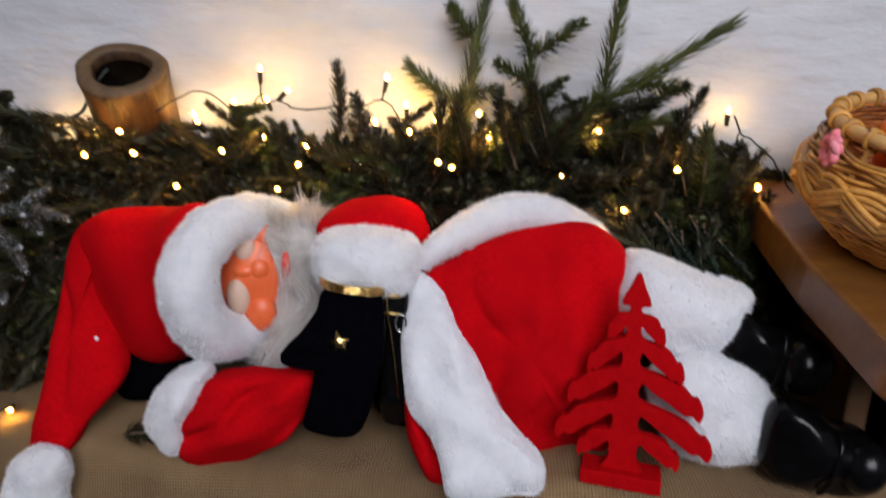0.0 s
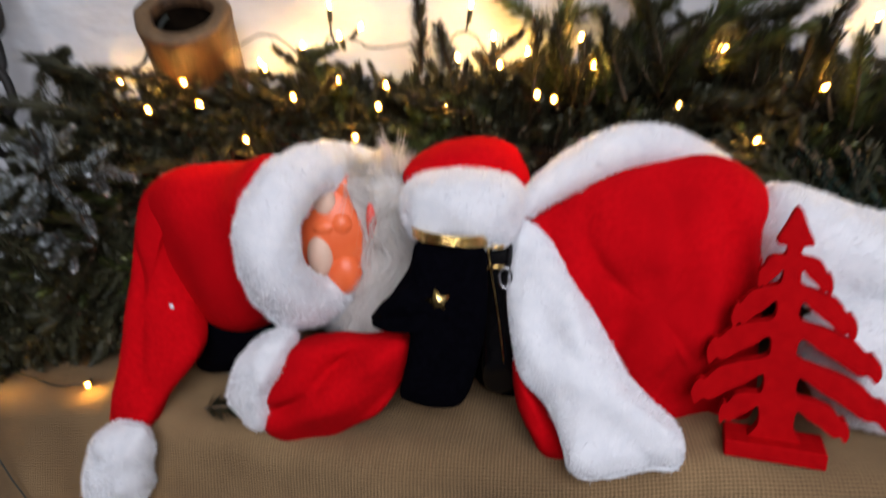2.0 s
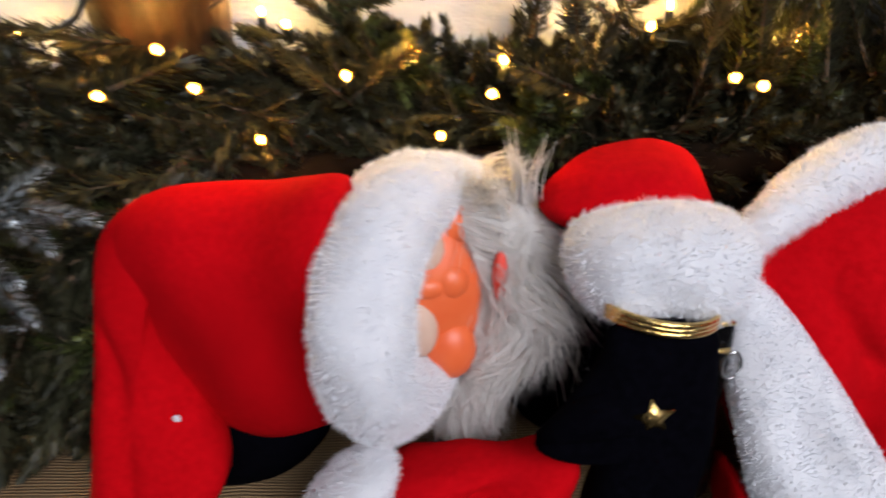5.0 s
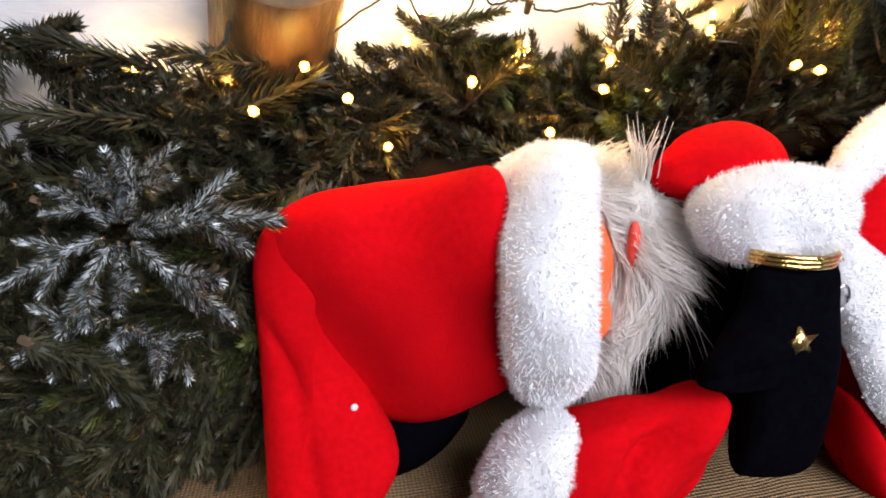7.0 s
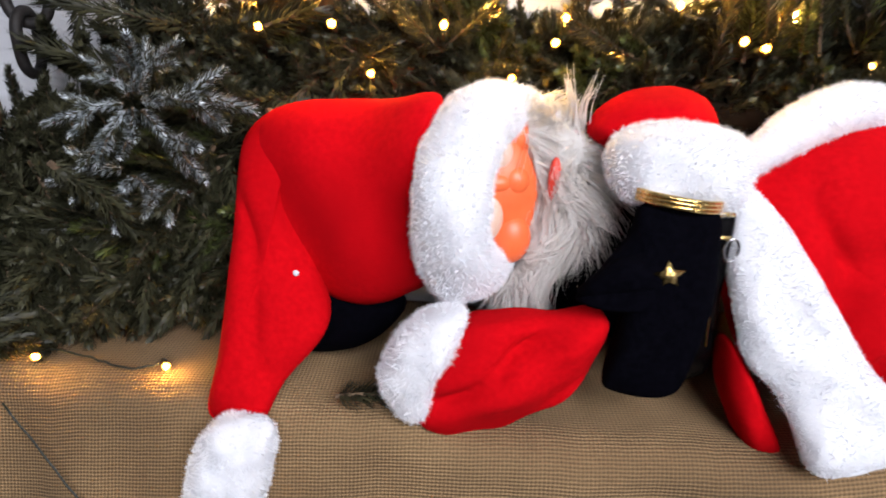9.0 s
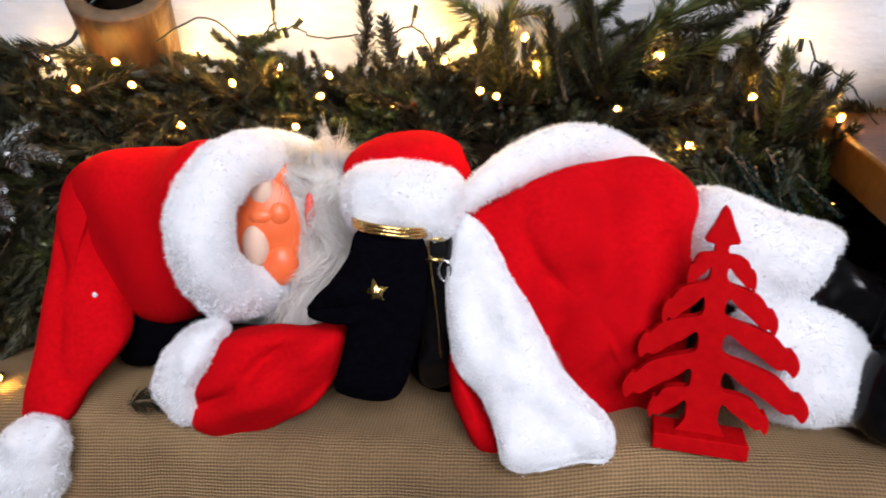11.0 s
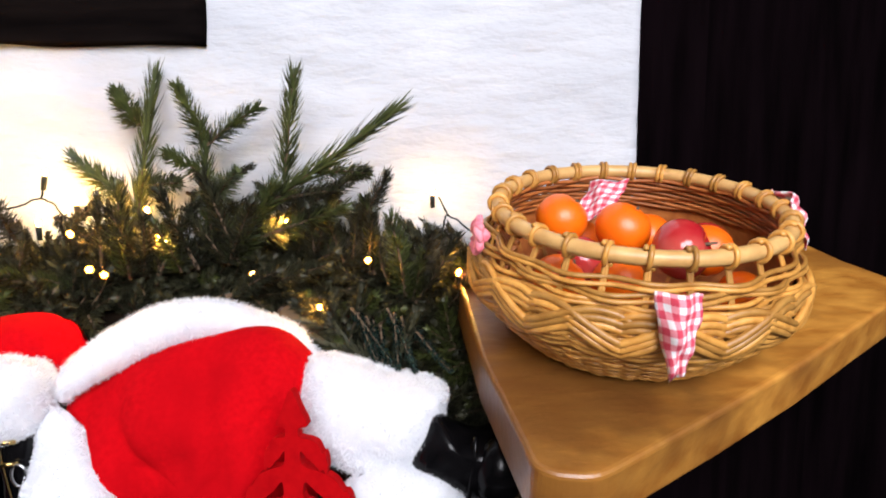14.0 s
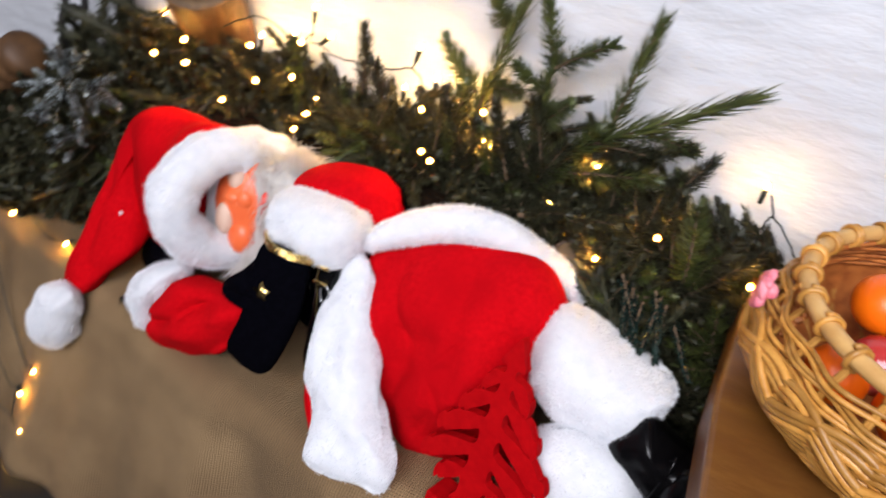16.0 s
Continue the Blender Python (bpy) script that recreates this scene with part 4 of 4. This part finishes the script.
# the first two bulbs are added deep inside to warm the left greenery
BULBS = [((-0.60, 1.13, 0.895), (0, -1, 1)), ((-0.565, 1.04, 0.865), (0, -1, 0.5)), ((-0.70, 1.185, 0.905), (0, 0, 1)), ((-0.445, 1.19, 0.925), (0, 0, 1)), ((-0.01, 1.185, 0.925), (0, 0, 1)), ((-0.371, 1.195, 0.948), (0, 0, 1)), ((-0.312, 1.17, 1.006), (0, 0, 1)), ((-0.274, 1.085, 0.958), (0, -1, 1)), ((-0.258, 1.15, 0.971), (1, 0, 1)),
         ((-0.062, 1.19, 0.950), (0, 0, 1)), ((-0.117, 1.185, 0.920), (0, 0, 1)), ((-0.047, 1.12, 0.909), (0, -1, 1)), ((0.067, 1.10, 0.942), (0, -1, 1)),
         ((0.203, 1.11, 0.846), (0, -1, 0.3)), ((-0.345, 1.065, 0.875), (0, -1, 1)), ((-0.281, 1.08, 0.898), (0, -1, 1)), ((-0.2, 1.05, 0.889), (0, -1, 1)),
         ((-0.211, 1.04, 0.861), (0, -1, 0)), ((0.031, 1.03, 0.865), (0, -1, 0.2)), ((-0.405, 1.11, 0.918), (0, -1, 1)), ((0.084, 1.09, 0.904), (0, -1, 1)),
         ((-0.125, 1.105, 0.853), (0, -1, 0.5)), ((0.009, 1.04, 0.871), (0, -1, 0.5)),
         ((0.088, 1.10, 0.896), (0, -1, 0.6)), ((0.257, 1.105, 0.919), (0, -1, 0.6)), ((-0.513, 1.06, 0.902), (0, -1, 0.5)), ((-0.475, 1.030, 0.872), (0, -1, 0.3)),
         ((-0.436, 1.082, 0.812), (0, -1, 0.5)), ((-0.258, 1.072, 0.815), (0, -1, 0.2)), ((0.472, 1.188, 0.953), (0, 0, 1)), ((-0.092, 1.17, 0.995), (0.2, 0, 1)),
         ((0.371, 1.06, 0.868), (0, -1, 0.3)), ((0.501, 1.094, 0.841), (0, -0.5, 1)), ((0.300, 1.075, 0.800), (0, -1, 0.5)), ((-0.905, 1.0, 0.46), (0, -1, 0.5)),
         ((-0.925, 1.0, 0.59), (0, -1, 0.3)), ((-0.67, 0.935, 0.463), (0.6, -1, 0.2)), ((-0.83, 0.93, 0.47), (0, -1, 0.3)),
         ((-0.625, 0.828, 0.23), (1, -0.4, 0)), ((-0.637, 0.805, 0.18), (1, -0.5, 0)), ((-0.62, 0.79, 0.104), (1, -0.5, 0.2)), ((-0.655, 0.785, 0.03), (1, -0.5, 0))]
for p, up in BULBS:
    bulb(p, up)


def wire(points, r=0.0014):
    s = Shape()
    rg = np.random.default_rng(len(points))
    path = smooth_path(points, 8)
    tube(s, [q + rg.normal(0, 0.0008, 3) for q in path], r, WIRE, 6)
    part("wire", s, lights)


wire([(-0.55, 1.12, 0.89), (-0.44, 1.13, 0.955), (-0.40, 1.15, 0.965), (-0.371, 1.195, 0.93), (-0.345, 1.16, 0.925), (-0.312, 1.17, 0.962), (-0.30, 1.15, 0.95), (-0.27, 1.14, 0.955), (-0.24, 1.15, 0.94), (-0.18, 1.16, 0.945)])
wire([(-0.18, 1.16, 0.945), (-0.14, 1.17, 0.945), (-0.10, 1.17, 0.957), (-0.075, 1.17, 0.935), (-0.055, 1.14, 0.905), (0.0, 1.12, 0.89)])
wire([(-0.10, 1.17, 0.957), (-0.095, 1.17, 0.985)], 0.0016)
wire([(-0.055, 1.14, 0.905), (-0.062, 1.185, 0.935)], 0.0016)
wire([(-0.312, 1.17, 0.962), (-0.312, 1.17, 0.996)], 0.0016)
wire([(0.43, 1.15, 0.855), (0.465, 1.16, 0.845), (0.482, 1.175, 0.87), (0.488, 1.18, 0.90), (0.497, 1.185, 0.915), (0.535, 1.16, 0.885), (0.56, 1.13, 0.84), (0.58, 1.10, 0.80)])
wire([(0.497, 1.185, 0.915), (0.482, 1.183, 0.943)], 0.0016)
wire([(-0.60, 1.05, 0.92), (-0.585, 1.08, 0.93), (-0.575, 1.12, 0.98), (-0.56, 1.13, 1.0)], 0.0028)
wire([(-0.86, 0.90, 0.42), (-0.75, 0.86, 0.30), (-0.66, 0.835, 0.225), (-0.64, 0.83, 0.23)])
wire([(-0.80, 0.84, 0.25), (-0.69, 0.812, 0.185), (-0.652, 0.81, 0.18)])
wire([(-0.655, 0.808, 0.175), (-0.655, 0.795, 0.12), (-0.635, 0.793, 0.104)])
wire([(-0.655, 0.795, 0.12), (-0.75, 0.80, 0.14), (-0.85, 0.83, 0.28)])
wire([(-0.90, 0.99, 0.45), (-0.80, 0.95, 0.468), (-0.72, 0.93, 0.462), (-0.68, 0.94, 0.462)])

# ---- hollow log, chain, turned handle ----


def hollow_log():
    ob = thing("hollow_log", "short hollow brown wooden log standing in the garland", "log", m=Matrix.Translation((-0.524, 1.105, 1.004)) @ Vector((0.20, -0.62, 0.75)).to_track_quat("Z", "Y").to_matrix().to_4x4())
    s = Shape()
    prof = [(0.044, -0.02), (0.046, -0.003), (0.052, 0.0), (0.066, -0.001), (0.071, -0.006), (0.069, -0.03), (0.068, -0.17)]
    n = 40
    rows = []
    for r, z in prof:
        rows.append([((r + 0.003 * math.sin(3 * a + 1) + 0.0015 * math.sin(7 * a)) * math.cos(a), (r + 0.003 * math.sin(3 * a + 1)) * math.sin(a) * 0.94, z + 0.002 * math.sin(2 * a)) for a in np.linspace(0, 2 * math.pi, n, endpoint=False)])

    s.v = [tuple(q) for row in rows for q in row]
    for i in range(len(prof) - 1):
        slot = s.slot(CUT_WOOD if i in (1, 2, 3) else LOG)
        for k in range(n):
            s.f.append((i * n + k, (i + 1) * n + k, (i + 1) * n + (k + 1) % n, i * n + (k + 1) % n))
            s.m.append(slot)
    part("shell", s, ob)
    # the inside is painted near-black for the shade in the hole
    s = Shape()
    deep = [(x * 0.9, y * 0.9, -0.12) for x, y, z in rows[0]]
    s.add(rows[0] + deep + [(0, 0, -0.12)], [(k, (k + 1) % n, n + (k + 1) % n, n + k) for k in range(n)] + [(n + k, n + (k + 1) % n, 2 * n) for k in range(n)], HOLLOW)
    part("hollow", s, ob, "inside of the log, its shade painted near-black")


hollow_log()


def log_end():
    ob = thing("log_end", "small brown log lying in the garland behind the doll", "log", m=Matrix.Translation((0.268, 1.10, 0.775)) @ Vector((0.25, -0.55, 0.45)).to_track_quat("Z", "Y").to_matrix().to_4x4())
    s = Shape()
    tube(s, [(0, 0, -0.09), (0, 0, -0.02), (0.001, 0, -0.004), (0, 0, 0.0)], [0.036, 0.037, 0.036, 0.033], LOG, 24)
    part("bark", s, ob)
    s = Shape()
    tube(s, [(0, 0, 0.0005), (0, 0, 0.003)], [0.031, 0.030], CUT_WOOD, 24)
    part("cut_face", s, ob, "pale sawn end of the log")


log_end()


def chain():
    ob = thing("iron_chain", "dark rusty iron chain hanging in front of the plaster wall", "chain")
    s = Shape()
    rr, hw, hh = 0.0075, 0.027, 0.040
    pts = []
    for k in range(28):
        a = 2 * math.pi * k / 28
        pts.append((hw * math.cos(a), 0.0, math.copysign(abs(math.sin(a)) ** 0.7, math.sin(a)) * hh))
    tube(s, pts, rr, IRON, 8, True)
    me = s.mesh("link")
    z, x, k = 1.15, -0.868, 0
    while z > 0.80:
        part("link", None, ob, data=me, m=pose(x, 1.12, z, 0, -6, 8 if k % 2 == 0 else 96))
        z -= 0.0640
        x -= 0.0050
        k += 1


chain()


def pulley():
    ob = thing("hanging_block", "dark rough wooden block hanging beside the chain", "block", m=pose(-0.985, 1.10, 1.12))
    s = Shape()
    pillow(s, [(-0.13, 0.12), (0.05, 0.12), (0.078, 0.06), (0.082, -0.02), (0.05, -0.085), (0.0, -0.112), (-0.08, -0.105), (-0.14, -0.06)], 0.0, 0.05, 0.06, TIMBER, 0.012, 18)
    part("body", s, ob)
    s = Shape()
    tube(s, [(0, 0, 0.10), (0, 0, 0.25)], 0.012, IRON, 10)
    part("hanger", s, ob, "dark iron rod")


pulley()


def turned_handle():
    ob = thing("turned_handle", "brown turned wooden handle with grooves, lying in the garland", "handle")
    prof = [(0.0, 0.052), (0.02, 0.054), (0.06, 0.052), (0.064, 0.047), (0.07, 0.052), (0.10, 0.053), (0.104, 0.048), (0.11, 0.052), (0.135, 0.050), (0.148, 0.038), (0.152, 0.0)]
    a, b = np.array((-1.09, 1.06, 0.65)), np.array((-0.93, 1.05, 0.775))
    d = (b - a) / np.linalg.norm(b - a)
    s = Shape()
    tube(s, [a + d * (t + 0.05) for t, r in prof], [max(r, 0.002) for t, r in prof], BARK, 24)
    part("shaft", s, ob)


turned_handle()

# ---- slanting wooden ledge with the fruit basket ----
LEDGE = pose(0.523, 0.704, 0.730, 13.5, 0, 0)


def ledge():
    ob = thing("wooden_ledge", "thick ochre wooden corner board with rounded edges, slanting slightly", "ledge", m=LEDGE)
    edge = smooth_path([(-0.004, 0.045), (-0.001, 0.018), (0.010, 0.004), (0.030, -0.004), (0.058, -0.005), (0.09, 0.010)], 4) + \
        [np.array(q) for q in ((0.22, 0.080), (0.36, 0.160), (0.50, 0.248), (0.62, 0.322), (0.634, 0.338), (0.632, 0.36), (0.60, 0.44), (0.585, 0.512), (-0.018, 0.512), (-0.022, 0.40), (-0.020, 0.20))]
    n = len(edge)
    s = Shape()
    h = 0.064
    verts = [(*q, 0.0) for q in edge] + [(*q, -h) for q in edge]
    faces = [tuple(range(n)), tuple(range(2 * n - 1, n - 1, -1))] + [(i, n + i, n + (i + 1) % n, (i + 1) % n) for i in range(n)]
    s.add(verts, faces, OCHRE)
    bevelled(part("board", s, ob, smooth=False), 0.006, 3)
    s = Shape()
    box(s, (0.600, 0.93, 0.0), (0.632, 1.19, 0.70), BARK)
    upright = LEDGE.inverted()
    bevelled(part("side_panel", s, ob, "dark brown wooden panel under the board", smooth=False, m=upright), 0.004)
    # black block added where the space under the board lies in shade
    s = Shape()
    v = [(0.64, 0.90), (1.06, 1.10), (1.06, 1.20), (0.64, 1.20)]
    s.add([(*q, 0.66) for q in v] + [(*q, 0.0) for q in v], [(0, 1, 2, 3), (7, 6, 5, 4)] + [(i, 4 + i, 4 + (i + 1) % 4, (i + 1) % 4) for i in range(4)], BLACK_WOOD)
    part("front_panel", s, ob, "black filler added for the shade under the board", smooth=False, m=upright)


ledge()

BASKET = LEDGE @ pose(0.173, 0.257, 0.0) @ Matrix.Scale(0.885, 4)


def basket_radius(h):
    return float(np.interp(h, [0.0, 0.012, 0.05, 0.085, 0.115, 0.15, 0.18], [0.142, 0.157, 0.196, 0.214, 0.214, 0.202, 0.188]))


def wicker_basket():
    ob = thing("wicker_basket", "golden wicker basket with braided band and cane rim, holding fruit", "basket", m=BASKET)
    ry = 0.95

    def around(h, dr, n=120, wob=0.0, phase=0.0, freq=26, dz=None):
        out = []
        for k in range(n):
            a = 2 * math.pi * k / n
            z = h + (dz(a) if dz else 0.0)
            r = basket_radius(z) + dr + wob * math.sin(freq * a + phase)
            out.append((r * math.cos(a), r * ry * math.sin(a), z))
        return out
    # rim of thick cane
    s = Shape()
    tube(s, around(0.183, 0.0), 0.0098, CANE_RIM, 12, True)
    part("rim", s, ob, "pale thick cane rim")
    # stakes with their wraps over the rim
    stakes = 26
    for k in range(stakes):
        a = 2 * math.pi * (k + 0.3) / stakes
        s = Shape()
        for off in (-0.008, 0.008):
            pts = []
            for h in (0.005, 0.03, 0.06, 0.09, 0.12, 0.15, 0.17, 0.186):
                r = basket_radius(min(h, 0.18)) - 0.004
                pts.append((r * math.cos(a + off), r * ry * math.sin(a + off), h))
            tube(s, pts, 0.0028, CANE, 6)
        part("stake", s, ob)
        s = Shape()
        pts = []
        turns = 1.6
        for q in range(22):
            b = 2 * math.pi * turns * q / 21 + 1.2
            rr = basket_radius(0.18) + 0.0125 * math.cos(b)
            aa = a + (q / 21 - 0.5) * 0.055
            pts.append((rr * math.cos(aa), rr * ry * math.sin(aa), 0.183 + 0.0125 * math.sin(b)))
        tube(s, pts, 0.0032, CANE, 6)
        part("wrap", s, ob)
    # loose paired strands under the rim
    for i, h in enumerate((0.126, 0.132, 0.138, 0.144, 0.150, 0.156)):
        s = Shape()
        tube(s, around(h, 0.001, 180, 0.005, math.pi * (i // 2), stakes / 2, lambda a, i=i: 0.002 * math.sin(5 * a + i)), 0.0032, CANE, 6, True)
        part("strand", s, ob)
    # braid: bundles of three rods crossing
    for g in range(4):
        for j in range(3):
            s = Shape()
            ph = g * math.pi / 2
            f = 6

            def rise(a, ph=ph, j=j):
                return 0.0200 * math.sin(f * a + ph) + (j - 1) * 0.0084
            pts = []
            for k in range(220):
                a = 2 * math.pi * k / 220
                z = 0.097 + rise(a)
                r = basket_radius(z) + 0.006 + 0.0052 * math.cos(f * a + ph) * (1 if g % 2 else -1)
                pts.append((r * math.cos(a), r * ry * math.sin(a), z))
            tube(s, pts, 0.0050, CANE, 6, True)
            part("braid_strand", s, ob)
    # fine weave of the bowl
    rows = 21
    for i in range(rows):
        h = 0.006 + 0.117 * i / (rows - 1)
        s = Shape()
        tube(s, around(h, 0.0, 200, 0.0030, math.pi * (i % 2), stakes, lambda a, i=i: 0.0008 * math.sin(7 * a + 2 * i)), 0.0031, CANE, 6, True)
        part("weaver", s, ob)
    # lining of the bowl and floor
    s = Shape()
    n = 48
    hs = [0.006, 0.012, 0.03, 0.05, 0.075, 0.10, 0.125]
    verts = [((basket_radius(h) - 0.007) * math.cos(a), (basket_radius(h) - 0.007) * ry * math.sin(a), h) for h in hs for a in np.linspace(0, 2 * math.pi, n, endpoint=False)]
    verts.append((0, 0, 0.006))
    faces = [(i * n + k, i * n + (k + 1) % n, (i + 1) * n + (k + 1) % n, (i + 1) * n + k) for i in range(len(hs) - 1) for k in range(n)]
    faces += [(len(verts) - 1, (k + 1) % n, k) for k in range(n)]
    s.add(verts, faces, CANE_DARK)
    for i in range(9):
        s2 = Shape()
        h = 0.128 + 0.0055 * i
        arc = [((basket_radius(h) - 0.010) * math.cos(a), (basket_radius(h) - 0.010) * ry * math.sin(a), h + 0.002 * math.sin(11 * a + 2 * i)) for a in np.linspace(-0.25, math.pi + 0.35, 60)]
        tube(s2, arc, 0.0031, CANE_DARK, 6)
        part("inner_strand", s2, ob, "reddish inner cane strand")
    part("base", s, ob, "woven cane floor of the basket")
    return ob


basket = wicker_basket()


def gingham(name, corners, sag, parent, label):
    """A creased piece of checked cloth spanned by four corners."""
    n = 12
    a, b, c, d = (np.array(q, float) for q in corners)
    nrm = np.cross(b - a, d - a)
    nrm /= np.linalg.norm(nrm) + 1e-9
    verts, uv = [], []
    for i in range(n + 1):
        for j in range(n + 1):
            u, v = i / n, j / n
            p = (a * (1 - u) + b * u) * (1 - v) + (d * (1 - u) + c * u) * v
            p = p + nrm * (sag * math.sin(math.pi * u) * (0.4 + 0.6 * math.sin(math.pi * v)) + 0.005 * math.sin(9 * u + 5 * v) + 0.003 * math.sin(14 * v - 6 * u))
            verts.append(p)
            uv.append((u * 0.085, v * 0.11))
    s = Shape()
    s.add(verts, [(i * (n + 1) + j, (i + 1) * (n + 1) + j, (i + 1) * (n + 1) + j + 1, i * (n + 1) + j + 1) for i in range(n) for j in range(n)], GINGHAM)
    ob = part(name, s, parent, label)
    layer = ob.data.uv_layers.new(name="UVMap")
    for loop in ob.data.loops:
        layer.data[loop.index].uv = uv[loop.vertex_index]
    solid = ob.modifiers.new("thickness", "SOLIDIFY")
    solid.thickness = 0.0015
    return ob


# checked cloth tabs on the basket
gingham("cloth_tab", [(-0.064, -0.216, 0.165), (-0.010, -0.219, 0.160), (-0.030, -0.239, 0.088), (-0.044, -0.236, 0.066)], -0.018, basket, "red and white checked cloth tab")
gingham("cloth_tab", [(0.186, -0.05, 0.198), (0.200, 0.02, 0.198), (0.226, 0.015, 0.135), (0.218, -0.045, 0.130)], -0.014, basket, "red and white checked cloth tab")


def rosette(parent, centre):
    s = Shape()
    rg = np.random.default_rng(3)
    ball(s, centre, (0.010, 0.010, 0.010), PINK, n=10, rough=0.003, freq=80)
    middle = part("rosette", s, parent, "crumpled pink ribbon rosette")
    for k in range(9):
        a = 2 * math.pi * k / 9
        c = Vector(centre) + Vector((-0.006, 0.012 * math.cos(a), 0.014 * math.sin(a)))
        s = Shape()
        ball(s, c, (0.006, 0.013, 0.007), PINK, (math.degrees(a) + 90 * rg.random(), 30 * rg.random(), 20), 10, 0.003, 60, k)
        part("petal", s, middle)


rosette(basket, (-0.219, -0.048, 0.168))


def fruit(kind, mat, label, at, r, tilt):
    ob = thing(kind, label, kind, group="fruit in the basket", m=BASKET @ pose(*at, *tilt))
    s = Shape()
    n, rows = 28, 18
    verts = []
    for i in range(rows + 1):
        for j in range(n):
            a, b = math.pi * i / rows, 2 * math.pi * j / n
            q = r * (1 - (0.10 if kind == "orange" else 0.20) * math.exp(-(a / 0.30) ** 2) - 0.06 * math.exp(-((math.pi - a) / 0.25) ** 2))
            q *= 1 + 0.012 * math.sin(3 * b + i * 0.1)
            verts.append((q * math.sin(a) * math.cos(b), q * math.sin(a) * math.sin(b), q * math.cos(a) * 0.93))
    s.add(verts, [(i * n + j, (i + 1) * n + j, (i + 1) * n + (j + 1) % n, i * n + (j + 1) % n) for i in range(rows) for j in range(n)], mat)
    part("flesh", s, ob)
    s = Shape()
    tube(s, [(0, 0, r * 0.66), (0.001, 0, r * 0.86), (0.004, 0.002, r * (0.92 if kind == "orange" else 1.1))], [0.003, 0.0022, 0.0018], TWIG, 6)
    part("stem", s, ob, "small brown stem")


ORANGES = [((-0.100, 0.015, 0.163), 0.036), ((-0.026, -0.020, 0.160), 0.037), ((-0.125, -0.075, 0.115), 0.034), ((-0.055, -0.100, 0.118), 0.035), ((0.075, -0.055, 0.140), 0.034), ((0.05, 0.07, 0.11), 0.036), ((0.105, -0.105, 0.095), 0.034), ((-0.05, 0.09, 0.10), 0.036)]
for k, (at, r) in enumerate(ORANGES):
    fruit("orange", ORANGE, "ripe bright orange with dimpled peel in the basket", at, r, (20 * k, 35 - 13 * k, 40 * k))
APPLES = [((0.022, -0.092, 0.158), 0.038), ((-0.088, -0.045, 0.125), 0.034), ((0.02, -0.12, 0.085), 0.034), ((0.12, 0.03, 0.11), 0.035)]
for k, (at, r) in enumerate(APPLES):
    fruit("apple", APPLE, "shiny dark red apple in the basket", at, r, (30 + 20 * k, 60 - 25 * k, 50 * k))
cloth = thing("checked_cloth", "red and white checked cloth tucked between the fruit", "cloth", m=BASKET)
gingham("fold", [(-0.075, 0.045, 0.14), (-0.03, 0.03, 0.165), (0.005, 0.05, 0.205), (-0.045, 0.075, 0.198)], 0.01, cloth, "")
